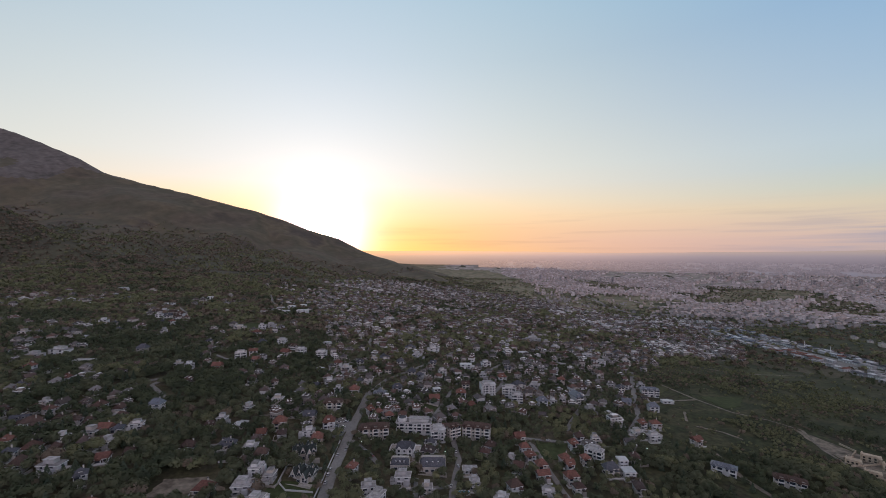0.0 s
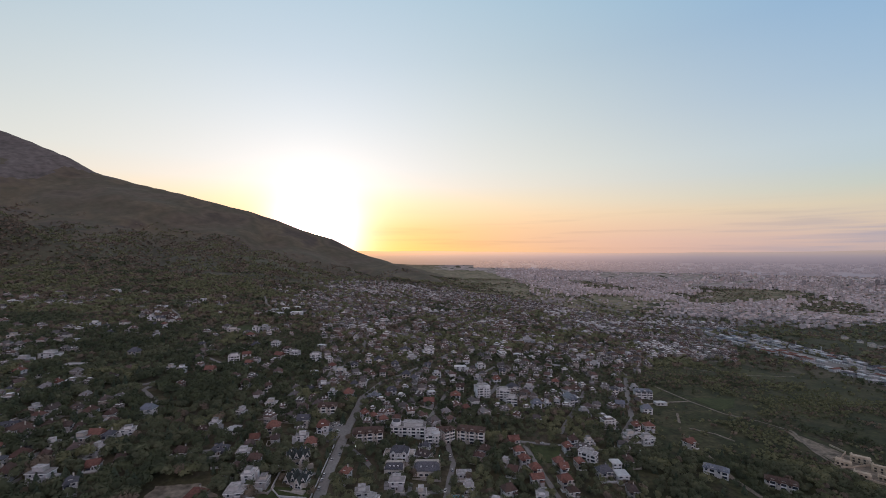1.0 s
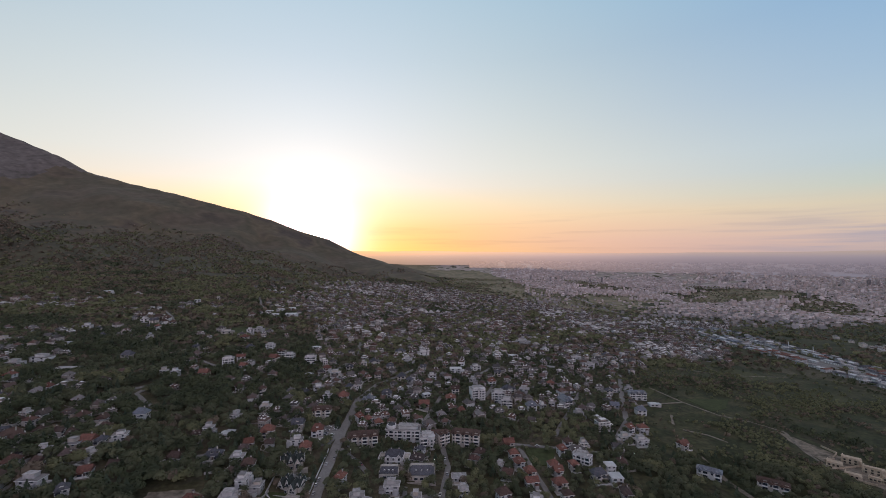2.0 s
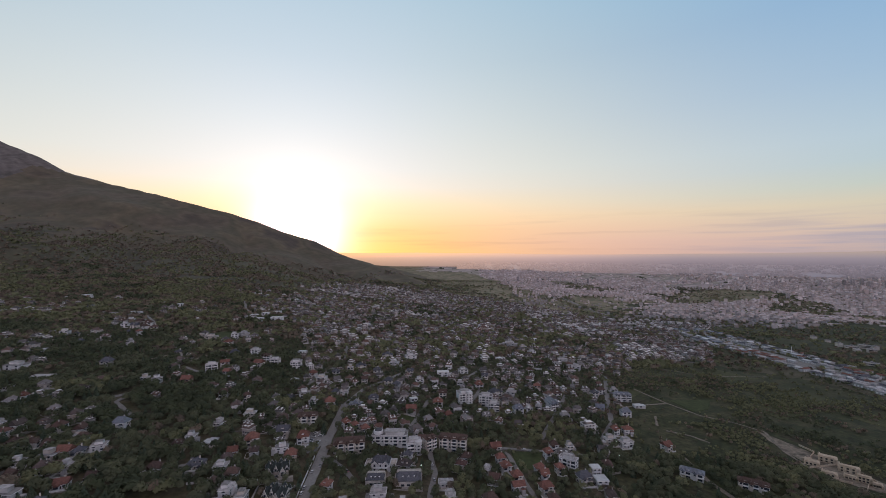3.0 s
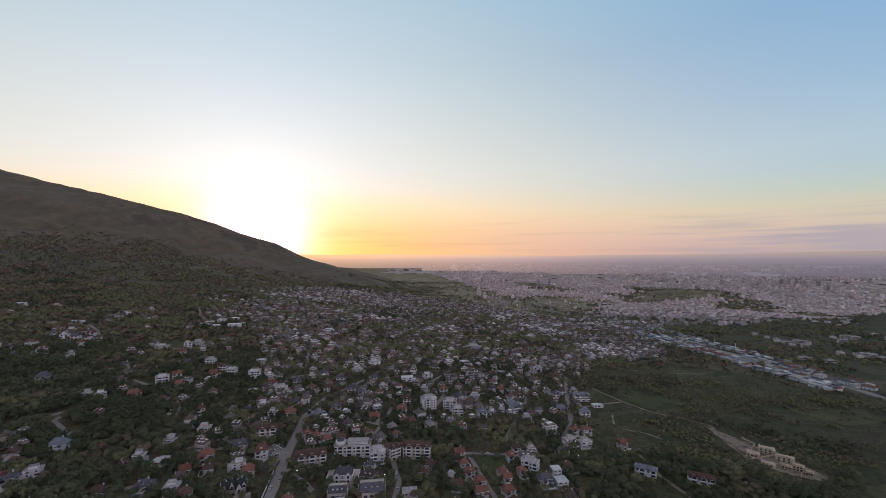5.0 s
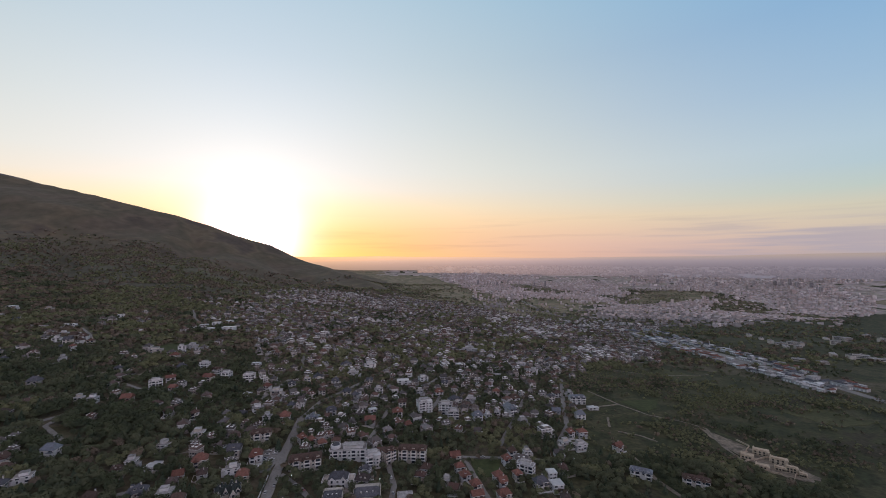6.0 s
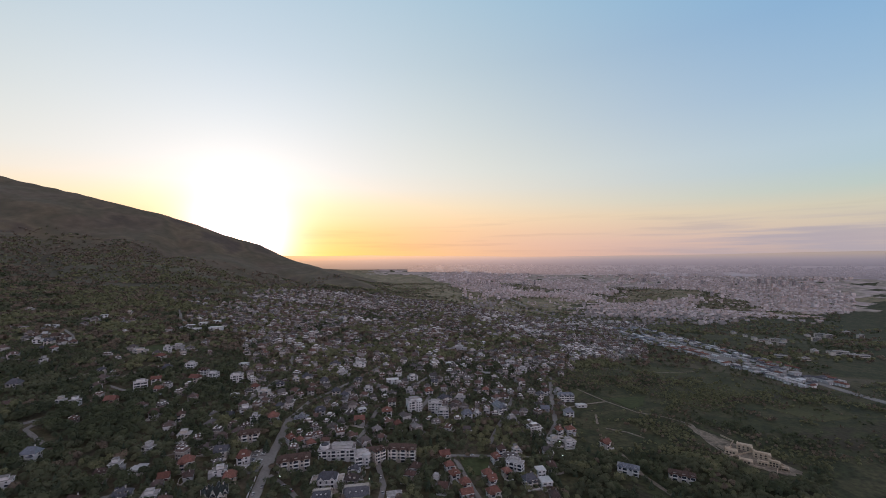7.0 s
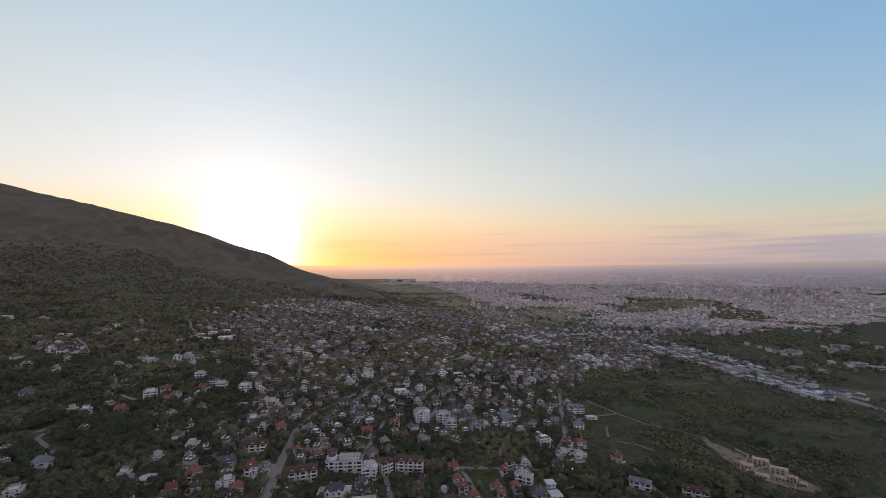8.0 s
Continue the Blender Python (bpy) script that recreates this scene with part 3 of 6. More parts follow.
def make_house(w, d, storeys, style, variant=0, wall="render", far=False):
    root = new("house")
    if style not in ("flat", "white") and storeys > 2:
        storeys = 2
    h = storeys * STOREY
    roof_mat = M[ROOFS[style]]
    wall_mat = M[wall]
    body = Shape().box(-w / 2, w / 2, -d / 2, d / 2, -4, h)
    if variant % 3 == 1:
        body.box(w * 0.1, w * 0.42, -d / 2 - 2.2, -d / 2 + 0.01, -4, h - STOREY * 0.5)
    big = w > 13 and style not in ("flat", "white")
    if big:
        # a tall middle between two lower side blocks, one set forward
        body = Shape().box(-w * 0.22, w * 0.2, -d / 2, d / 2, -4, h)
        body.box(-w / 2, -w * 0.22, -d * 0.62, d * 0.36, -4, h - 1.1).box(w * 0.2, w / 2, -d * 0.4, d * 0.46, -4, h - STOREY * 0.6)
    walls = part("wall", body.mesh("wall", [wall_mat]), root)
    top, on_roof = Shape(), []
    if style in ("flat", "white"):
        top.box(-w / 2 - 0.3, w / 2 + 0.3, -d / 2 - 0.3, d / 2 + 0.3, h, h + 0.35)
        if variant % 3 != 0:
            # a lower side wing with its own flat roof
            side = 1 if variant % 2 else -1
            x0, x1 = sorted((side * w * 0.5, side * (w * 0.5 + w * 0.32)))
            low = max(STOREY, h - STOREY)
            part("wing", Shape().box(x0, x1, -d * 0.55, d * 0.25, -4, low).box(x0 - 0.2, x1 + 0.2, -d * 0.55 - 0.4, d * 0.25 + 0.2, low, low + 0.3, 1).mesh("wing", [wall_mat, roof_mat]), root)
        if storeys > 1 and style == "flat":
            part("attic", Shape().box(-w * 0.3, w * 0.22, -d * 0.25, d * 0.35, h + 0.35, h + 2.9).box(-w * 0.33, w * 0.25, -d * 0.28, d * 0.38, h + 2.9, h + 3.15, 1).mesh("attic", [wall_mat, roof_mat]), root)
    else:
        rise = min(w, d) * (0.46 if variant % 2 else 0.52)
        if big:
            rise = d * 0.34
            top.hip(w * 0.42, d, h + 0.25, rise, ridge=0.5)
            for x, y, span, deep, level in ((-w * 0.36, -d * 0.13, w * 0.28, d * 0.98, h - 0.85), (w * 0.35, d * 0.03, w * 0.30, d * 0.86, h - STOREY * 0.6 + 0.25)):
                side = Shape().hip(span, deep, 0, span * 0.42, ridge=0.6)
                part("side_roof", side.mesh("side_roof", [roof_mat]), root, (x, y, level))
                part("eaves_trim", Shape().box(-span / 2 - 0.66, span / 2 + 0.66, -deep / 2 - 0.66, deep / 2 + 0.66, -0.5, -0.28).mesh("eaves_trim", [M["trim"]]), root, (x, y, level))
            for x in (-w * 0.08, w * 0.1):
                part("loggia", Shape().box(-1.5, 1.5, -1.3, 0, -0.2, 0).box(-1.5, 1.5, -1.3, -1.15, 0, 0.95).box(-1.5, -1.3, -1.3, 0, 0.95, 2.4).box(1.3, 1.5, -1.3, 0, 0.95, 2.4).mesh("loggia", [M["trim"]]), root, (x, -d / 2, h - STOREY))
        else:
            top.hip(w, d, h + 0.25, rise, ridge=(0.4, 1.0, 0.55, 0.2)[variant % 4])
        if variant % 4 == 1 and not big:
            # gable walls under the ridge
            k = 0.98
            a, b = w / 2 * k, d / 2 * k
            g = Shape()
            if w >= d:
                for x in (-a, a - 0.3):
                    g.add([(x, -b, h), (x + 0.3, -b, h), (x + 0.3, b, h), (x, b, h), (x, 0, h + rise * 0.86), (x + 0.3, 0, h + rise * 0.86)],
                          [(0, 1, 5, 4), (3, 4, 5, 2), (0, 4, 3), (1, 2, 5), (0, 3, 2, 1)])
            else:
                for y in (-b, b - 0.3):
                    g.add([(-a, y, h), (-a, y + 0.3, h), (a, y + 0.3, h), (a, y, h), (0, y, h + rise * 0.86), (0, y + 0.3, h + rise * 0.86)],
                          [(0, 4, 5, 1), (3, 2, 5, 4), (0, 3, 4), (1, 5, 2), (0, 1, 2, 3)])
            part("gable", g.mesh("gable", [wall_mat]), root)
        if variant % 3 == 1:
            top.box(w * 0.06, w * 0.46, -d / 2 - 2.6, -d / 2 - 0.62, h - STOREY * 0.5, h - STOREY * 0.5 + 0.25)
        on_roof.append(("chimney", CHIMNEY, (w * 0.18, d * 0.12, h + rise * 0.75 + 0.6)))
        if variant % 3 == 2 and storeys > 1 and not big:
            on_roof.append(("dormer", Shape().box(-1.1, 1.1, -d * 0.38, -d * 0.1, h + 0.3, h + rise * 0.62).box(-1.4, 1.4, -d * 0.42, -d * 0.1, h + rise * 0.62, h + rise * 0.62 + 0.2, 1).mesh("dormer", [wall_mat, roof_mat]), (0, 0, 0)))
    cover = part("roof", top.mesh("roof", [roof_mat]), root)
    for name, mesh, place in on_roof:
        part(name, mesh, cover, place)
    if style not in ("flat", "white") and not far and not big and (variant % 3 != 1 or style == "grey" or w > 12):
        # cross wings under their own gabled roofs
        sides = ((-0.42, 0.16), (0.12, 0.15)) if w > 11 else ((-0.42, 0.2),)
        for number, (start, share) in enumerate(sides):
            a, out = w * share, d / 2 + (1.8 if number == 0 else 1.0)
            high = h - (0.3 if number == 0 else 1.2)
            wing = part("wing", Shape().box(w * start, w * start + 2 * a, -out, 0, -4, high).mesh("wing", [wall_mat]), root)
            x0, x1, xm, up = w * start - 0.4, w * start + 2 * a + 0.4, w * start + a, high + a * 1.05
            part("wing_roof", Shape().add([(x0, -out - 0.5, high), (x1, -out - 0.5, high), (x1, 0, high), (x0, 0, high), (xm, -out - 0.5, up), (xm, 0, up)],
                                          [(0, 3, 2, 1), (0, 4, 5, 3), (1, 2, 5, 4), (0, 1, 4), (2, 3, 5)]).mesh("wing_roof", [roof_mat]), root)
            part("gable_wall", Shape().add([(x0 + 0.5, -out, high), (x1 - 0.5, -out, high), (xm, -out, up - 0.4), (x0 + 0.5, -out + 0.3, high), (x1 - 0.5, -out + 0.3, high), (xm, -out + 0.3, up - 0.4)],
                                           [(0, 1, 2), (3, 5, 4), (0, 3, 4, 1), (1, 4, 5, 2), (2, 5, 3, 0)]).mesh("gable_wall", [wall_mat]), wing)
            for level in range(storeys):
                part("window", WINDOWS["wide"], wing, (xm, -out, level * STOREY + 0.8))
        if w > 11:
            for x in (-0.04, 0.30):
                part("dormer", Shape().box(-0.9, 0.9, -1.6, 0.6, -1.2, 0.5).box(-1.15, 1.15, -1.9, 0.6, 0.5, 0.7, 1).box(-0.7, 0.7, -1.68, -1.55, -0.7, 0.3, 2).mesh("dormer", [wall_mat, roof_mat, M["glass"]]),
                     cover, (x * w, -d * 0.2, h + rise * 0.62))
                part("dormer", Shape().box(-0.9, 0.9, -0.6, 1.6, -1.2, 0.5).box(-1.15, 1.15, -0.6, 1.9, 0.5, 0.7, 1).mesh("dormer", [wall_mat, roof_mat]),
                     cover, (-x * w, d * 0.2, h + rise * 0.62))
    if far:
        # far off only the windows of the long sides show
        for level in range(storeys):
            for x in (-w * 0.24, w * 0.24):
                part("window", WINDOWS["wide"], walls, (x, -d / 2, level * STOREY + 0.8))
        return tagged(root, LABELS[style], "house", "houses of the suburb")
    part("terrace", Shape().box(-w * 0.6, w * 0.55, -d / 2 - (3.5 if variant % 2 else 5.5), -d / 2 - 0.01, -3, 0.12).mesh("terrace", [M["paving"]]), root)
    if not big:
        part("cornice", Shape().box(-w / 2 - 0.5, w / 2 + 0.5, -d / 2 - 0.5, d / 2 + 0.5, h - 0.42, h - 0.03).mesh("cornice", [M["trim"]]), root)
        if storeys > 1 and variant % 2 == 1:
            part("balcony", balcony_mesh(w * 0.34), root, (-w * 0.2, -d / 2, STOREY))
    reach = d / 2 + (3.5 if variant % 2 else 5.5)
    part("terrace_parapet", Shape().box(-w * 0.6, w * 0.55, -reach, -reach + 0.3, 0.12, 1.15).box(-w * 0.6, -w * 0.6 + 0.3, -reach + 0.3, -d / 2 - 0.02, 0.12, 1.15).mesh("terrace_parapet", [M["trim"]]), root)
    place_windows(walls, w, d, storeys, (("small", "wide"), ("wide", "tall"), ("small",))[variant % 3], 3 if w > 14 else 2, 1)
    if storeys > 1 and variant % 2 == 0:
        part("balcony", balcony_mesh(min(w * 0.6, 5)), root, (-w * 0.12, -d / 2, STOREY))
    part("door", DOOR, walls, (w * 0.02, -d / 2, 0))
    return tagged(root, LABELS[style], "house", "houses of the suburb")


def steep_gable(root, name, x0, x1, y0, y1, z, up, roof_mat, wall_mat, along="y"):
    """A steep roof over a wing, its ridge along y or x, with gable walls and white barge boards as parts of the roof."""
    def put(u, v, w):
        return (u, v, w) if along == "y" else (v, u, w)
    xm = (x0 + x1) / 2
    slope = (up - z) / (x1 - xm)
    shell = Shape()
    for side in (-1, 1):
        e = xm + side * (x1 - xm + 0.5)
        low = z - 0.5 * slope
        a, b = [put(e, y0 - 0.5, low), put(xm, y0 - 0.5, up), put(xm, y1 + 0.5, up), put(e, y1 + 0.5, low)], [put(e, y0 - 0.5, low - 0.25), put(xm, y0 - 0.5, up - 0.3), put(xm, y1 + 0.5, up - 0.3), put(e, y1 + 0.5, low - 0.25)]
        shell.add(a + b, [(0, 1, 2, 3), (7, 6, 5, 4), (0, 4, 5, 1), (1, 5, 6, 2), (2, 6, 7, 3), (3, 7, 4, 0)])
    cover = part(name, shell.mesh(name, [roof_mat]), root)
    ends = Shape()
    boards = Shape()
    for y, out in ((y0, -1), (y1, 1)):
        ends.add([put(x0, y, z - 0.02), put(x1, y, z - 0.02), put(xm, y, up - 0.35), put(x0, y - out * 0.3, z - 0.02), put(x1, y - out * 0.3, z - 0.02), put(xm, y - out * 0.3, up - 0.35)], [(0, 1, 2), (3, 5, 4), (0, 3, 4, 1), (1, 4, 5, 2), (2, 5, 3, 0)])
        for side in (-1, 1):
            e, f = xm + side * (x1 - xm + 0.55), y + out * 0.52
            boards.add([put(e, f, z - 0.55 * slope - 0.24), put(xm, f, up - 0.24), put(xm, f, up + 0.12), put(e, f, z - 0.55 * slope + 0.12),
                        put(e, f + out * 0.12, z - 0.55 * slope - 0.24), put(xm, f + out * 0.12, up - 0.24), put(xm, f + out * 0.12, up + 0.12), put(e, f + out * 0.12, z - 0.55 * slope + 0.12)],
                       [(0, 1, 2, 3), (4, 7, 6, 5), (3, 2, 6, 7), (0, 4, 5, 1)])
    part("gable_wall", ends.mesh("gable_wall", [wall_mat]), cover)
    part("barge_board", boards.mesh("barge_board", [M["trim"]]), cover)
    return cover


def make_chalet(w, d):
    """A villa under a cluster of steep dark gables of many sizes, thinly edged in white."""
    root = new("house")
    h = STOREY * 1.25
    wall_mat, roof_mat = M["cream_render"], M["green_tile"]
    walls = part("wall", Shape().box(-w * 0.42, w * 0.42, -d * 0.30, d * 0.34, -4, h).box(w * 0.02, w * 0.34, -d * 0.62, -d * 0.3, -4, h - 0.6).mesh("wall", [wall_mat]), root)
    steep_gable(root, "roof", -d * 0.34, d * 0.38, -w * 0.46, w * 0.44, h, h + d * 0.27, roof_mat, wall_mat, "x")
    # cross roofs and dormers: across, depth, spring and ridge over the eaves
    for x0, x1, y0, y1, low, up in ((-w * 0.47, -w * 0.24, -d * 0.48, d * 0.34, 0.2, 4.2), (-w * 0.17, -w * 0.01, -d * 0.40, d * 0.20, 1.2, 4.8), (w * 0.04, w * 0.30, -d * 0.64, d * 0.1, -0.4, 4.0),
                                    (w * 0.27, w * 0.43, -d * 0.34, d * 0.46, 0.4, 3.0), (-w * 0.3, -w * 0.12, 0.0, d * 0.52, 0.2, 3.2), (w * 0.06, w * 0.24, 0.0, d * 0.48, 1.0, 4.2)):
        steep_gable(root, "cross_roof", x0, x1, y0, y1, h + low, h + up, roof_mat, wall_mat)
        if y0 < 0:
            part("window", WINDOWS["small"], walls, ((x0 + x1) / 2, y0 - 0.02, h + low - 1.0))
    for x in (-0.12, 0.1, 0.22):
        part("window", WINDOWS["small"], walls, (x * w + w * 0.06, -d * 0.63, 0.7))
    for x, y in ((-w * 0.28, d * 0.02), (w * 0.3, d * 0.14)):
        part("chimney", CHIMNEY, root, (x, y, h + d * 0.24))
    part("terrace", Shape().box(-w * 0.62, w * 0.58, -d * 0.98, -d * 0.66, -3, 0.2).box(-w * 0.62, w * 0.58, -d * 1.0, -d * 0.98, -3, 1.1).mesh("terrace", [M["paving"]]), root)
    return tagged(root, "cream villa under steep dark green gables edged white", "house", "houses of the suburb")


def make_villa(w, d):
    """A large white villa: stepped terraces, columned loggias and a low dark roof behind white gables."""
    root = new("house")
    h = STOREY * 2
    wall_mat = M["white_render"]
    walls = part("wall", Shape().box(-w * 0.3, w * 0.3, -d / 2, d / 2, -4, h).box(-w / 2, -w * 0.3, -d * 0.62, d * 0.4, -4, h - STOREY * 0.5).box(w * 0.3, w / 2, -d * 0.4, d * 0.5, -4, STOREY + 0.6).mesh("wall", [wall_mat]), root)
    part("roof", Shape().hip(w * 0.56, d * 0.8, h + 0.3, d * 0.34, ridge=0.6).mesh("roof", [M["grey_tile"]]), root)
    for x0, x1, y0, up in ((-w * 0.27, -w * 0.07, -d / 2 - 0.6, 2.4), (w * 0.08, w * 0.27, -d / 2 - 0.6, 2.4)):
        steep_gable(root, "gable_roof", x0, x1, y0, 0, h, h + up, M["grey_tile"], wall_mat)
    rail = Shape()
    for x0, x1, y0, y1, z in ((-w / 2, -w * 0.3, -d * 0.62, d * 0.4, h - STOREY * 0.5), (w * 0.3, w / 2, -d * 0.4, d * 0.5, STOREY + 0.6)):
        part("flat_roof", Shape().box(x0 + 0.25, x1 - 0.25, y0 + 0.25, y1 - 0.25, z, z + 0.15).mesh("flat_roof", [M["paving"]]), root)
        for a0, a1, b0, b1 in ((x0, x1, y0, y0 + 0.25), (x0, x1, y1 - 0.25, y1), (x0, x0 + 0.25, y0 + 0.25, y1 - 0.25), (x1 - 0.25, x1, y0 + 0.25, y1 - 0.25)):
            rail.box(a0, a1, b0, b1, z, z + 1.0)
    part("parapet", rail.mesh("parapet", [M["trim"]]), root)
    for level in (0, 1):
        part("loggia", balcony_mesh(w * 0.5, 2.0), root, (0, -d / 2, level * STOREY + 0.2))
        for k in range(5):
            part("column", Shape().box(-0.16, 0.16, -0.16, 0.16, 0.2, STOREY).mesh("column", [M["trim"]]), root, (-w * 0.24 + k * w * 0.12, -d / 2 - 1.8, level * STOREY))
        for x in (-w * 0.18, 0.0, w * 0.18):
            part("window", WINDOWS["tall"], walls, (x, -d / 2, level * STOREY + 0.3))
        part("window", WINDOWS["wide"], walls, (-w * 0.4, -d * 0.62, level * STOREY * 0.8 + 0.6))
    for x in (-w * 0.12, w * 0.14):
        part("chimney", CHIMNEY, root, (x, d * 0.12, h + d * 0.26))
    return tagged(root, "large white villa with loggias, terraces and slate roof", "house", "houses of the suburb")


def make_manor(w, d):
    """A broad slate hip roof between pale gabled end walls, with a flat pale wing behind."""
    root = new("house")
    h = STOREY * 1.6
    walls = part("wall", Shape().box(-w / 2, w / 2, -d / 2, d * 0.3, -4, h).box(-w * 0.46, w * 0.46, d * 0.3, d * 0.62, -4, h + 1.6).mesh("wall", [M["cream_render"]]), root)
    roof = part("roof", Shape().hip(w * 0.96, d * 0.8, h + 0.25, d * 0.36, ridge=0.7).mesh("roof", [M["grey_tile"]]), root, (0, -d * 0.1, 0))
    part("rear_roof", Shape().box(-w * 0.47, w * 0.47, d * 0.31, d * 0.64, h + 1.6, h + 1.9).mesh("rear_roof", [M["paving"]]), root)
    ends = Shape()
    for x in (-w / 2 - 0.35, w / 2):
        ends.box(x, x + 0.35, -d / 2 - 0.4, d * 0.62, -4, h + 1.3)
    part("end_wall", ends.mesh("end_wall", [M["cream_render"]]), root)
    for x in (-w * 0.22, 0.0, w * 0.22):
        part("roof_window", Shape().box(-0.5, 0.5, -0.9, 0.1, -0.5, 0.35).box(-0.4, 0.4, -0.98, -0.88, -0.4, 0.25, 1).mesh("roof_window", [M["trim"], M["glass"]]), roof, (x, -d * 0.22, h + d * 0.2))
        part("window", WINDOWS["wide"], walls, (x, -d / 2, 0.7))
    part("terrace", Shape().box(-w * 0.55, w * 0.55, -d * 0.8, -d / 2 - 0.01, -3, 0.2).box(-w * 0.55, w * 0.55, -d * 0.83, -d * 0.8, -3, 1.3).mesh("terrace", [M["paving"]]), root)
    return tagged(root, "cream house with a broad slate roof and pale end walls", "house", "houses of the suburb")


SPECIAL = {"chalet": make_chalet, "villa": make_villa, "manor": make_manor}


def make_apartments(w, d, storeys, style):
    """A block of flats: long body, projecting bays, balconies on every floor and a set-back top."""
    root = new("apartment_block")
    wall = M[{"apt_white": "white_render", "apt_brown": "cream_render", "apt_blue": "grey_render", "apt_grey": "white_render"}[style]]
    roof = M[{"apt_white": "flat_roof", "apt_brown": "brown_tile", "apt_blue": "blue_tile", "apt_grey": "blue_tile"}[style]]
    h = storeys * STOREY
    part("wall", Shape().box(-w / 2, w / 2, -d / 2, d / 2, -5, h).mesh("wall", [wall]), root)
    bays = max(2, round(w / 7.5))
    bay = Shape().box(-1.3, 1.3, -1.2, 0.02, -5, h - 0.4).mesh("bay", [wall])
    rail = balcony_mesh(w / bays * 0.56, 1.5)
    for i in range(bays):
        x = (i + 0.5) / bays * w - w / 2
        part("bay", bay, root, (x - w / bays * 0.24, -d / 2, 0))
        part("window", WINDOWS["broad"], root, (x + w / bays * 0.2, -d / 2, 0.1))
        for level in range(1, storeys):
            part("balcony", rail, root, (x + w / bays * 0.2, -d / 2, level * STOREY))
            part("window", WINDOWS["small"], root, (x - w / bays * 0.24, -d / 2 - 1.2, level * STOREY + 0.9))
            part("window", WINDOWS["broad"], root, (x + w / bays * 0.2, -d / 2, level * STOREY + 0.1))
    for level in range(storeys):
        for side, turn in ((1, 90), (-1, 260)):
            for y in (-0.25, 0.25):
                part("window", WINDOWS["small"], root, (side * w / 2, y * d, level * STOREY + 0.9), turn)
    if style in ("apt_brown", "apt_blue", "apt_grey"):
        part("roof", Shape().hip(w, d, h + 0.3, d * 0.3, over=0.7, ridge=0.6).mesh("roof", [roof]), root)
        for i in range(bays):
            # gabled bay heads break the eaves
            x, a = (i + 0.5) / bays * w - w / 2 - w / bays * 0.24, 1.6
            part("bay_gable", Shape().add([(x - a, -d / 2 - 1.5, h - 0.4), (x + a, -d / 2 - 1.5, h - 0.4), (x + a, -d * 0.1, h - 0.4), (x - a, -d * 0.1, h - 0.4), (x, -d / 2 - 1.5, h + 2.2), (x, -d * 0.1, h + 2.2)],
                                          [(0, 3, 2, 1), (0, 4, 5, 3), (1, 2, 5, 4), (0, 1, 4), (2, 3, 5)], 0).mesh("bay_gable", [roof]), root)
        for i in range(bays):
            x = (i + 0.5) / bays * w - w / 2 + w / bays * 0.2
            part("dormer", Shape().box(x - 1.3, x + 1.3, -d * 0.44, -d * 0.1, h + 0.3, h + d * 0.19).box(x - 1.5, x + 1.5, -d * 0.48, -d * 0.1, h + d * 0.19, h + d * 0.19 + 0.2, 1).mesh("dormer", [wall, roof]), root)
    else:
        part("roof", Shape().box(-w / 2 - 0.25, w / 2 + 0.25, -d / 2 - 0.25, d / 2 + 0.25, h, h + 0.3).mesh("roof", [roof]), root)
        ring = Shape()
        for x0, x1, y0, y1 in ((-w / 2 - 0.2, w / 2 + 0.2, -d / 2 - 0.2, -d / 2), (-w / 2 - 0.2, w / 2 + 0.2, d / 2, d / 2 + 0.2), (-w / 2 - 0.2, -w / 2, -d / 2, d / 2), (w / 2, w / 2 + 0.2, -d / 2, d / 2)):
            ring.box(x0, x1, y0, y1, h + 0.3, h + 1.0)
        part("parapet", ring.mesh("parapet", [wall]), root)
        if d > 11 and w < 20:
            # a round corner tower over all the storeys
            bm = bmesh.new()
            bmesh.ops.create_cone(bm, cap_ends=True, segments=20, radius1=3.6, radius2=3.6, depth=h + 6.5)
            tower = bpy.data.meshes.new("corner_tower")
            bm.to_mesh(tower)
            bm.free()
            tower.materials.append(wall)
            round_tower = part("corner_tower", tower, root, (w * 0.28, -d * 0.4, h / 2 - 1.0))
            for level in range(1, storeys + 1):
                for a in (-50, 0, 50):
                    part("window", WINDOWS["small"], round_tower, (3.56 * math.sin(radians(a)), -3.56 * math.cos(radians(a)), level * STOREY - h / 2 - 1.0), a)
        if w > 20:
            bm = bmesh.new()
            bmesh.ops.create_cone(bm, cap_ends=True, segments=20, radius1=4.2, radius2=4.2, depth=3.0)
            drum = bpy.data.meshes.new("roof_drum")
            bm.to_mesh(drum)
            bm.free()
            drum.materials.append(wall)
            part("roof_drum", drum, root, (-w * 0.34, 0, h + 1.8))
            bm = bmesh.new()
            bmesh.ops.create_cone(bm, cap_ends=True, segments=20, radius1=3.5, radius2=3.3, depth=0.5)
            lid = bpy.data.meshes.new("drum_cover")
            bm.to_mesh(lid)
            bm.free()
            lid.materials.append(M["grey_tile"])
            part("drum_cover", lid, root, (-w * 0.34, 0, h + 3.5))
            part("attic", Shape().box(-w * 0.12, w * 0.42, -d * 0.28, d * 0.3, h + 0.3, h + 3.1).box(-w * 0.14, w * 0.44, -d * 0.34, d * 0.34, h + 3.1, h + 3.4, 1).mesh("attic", [wall, roof]), root)
        else:
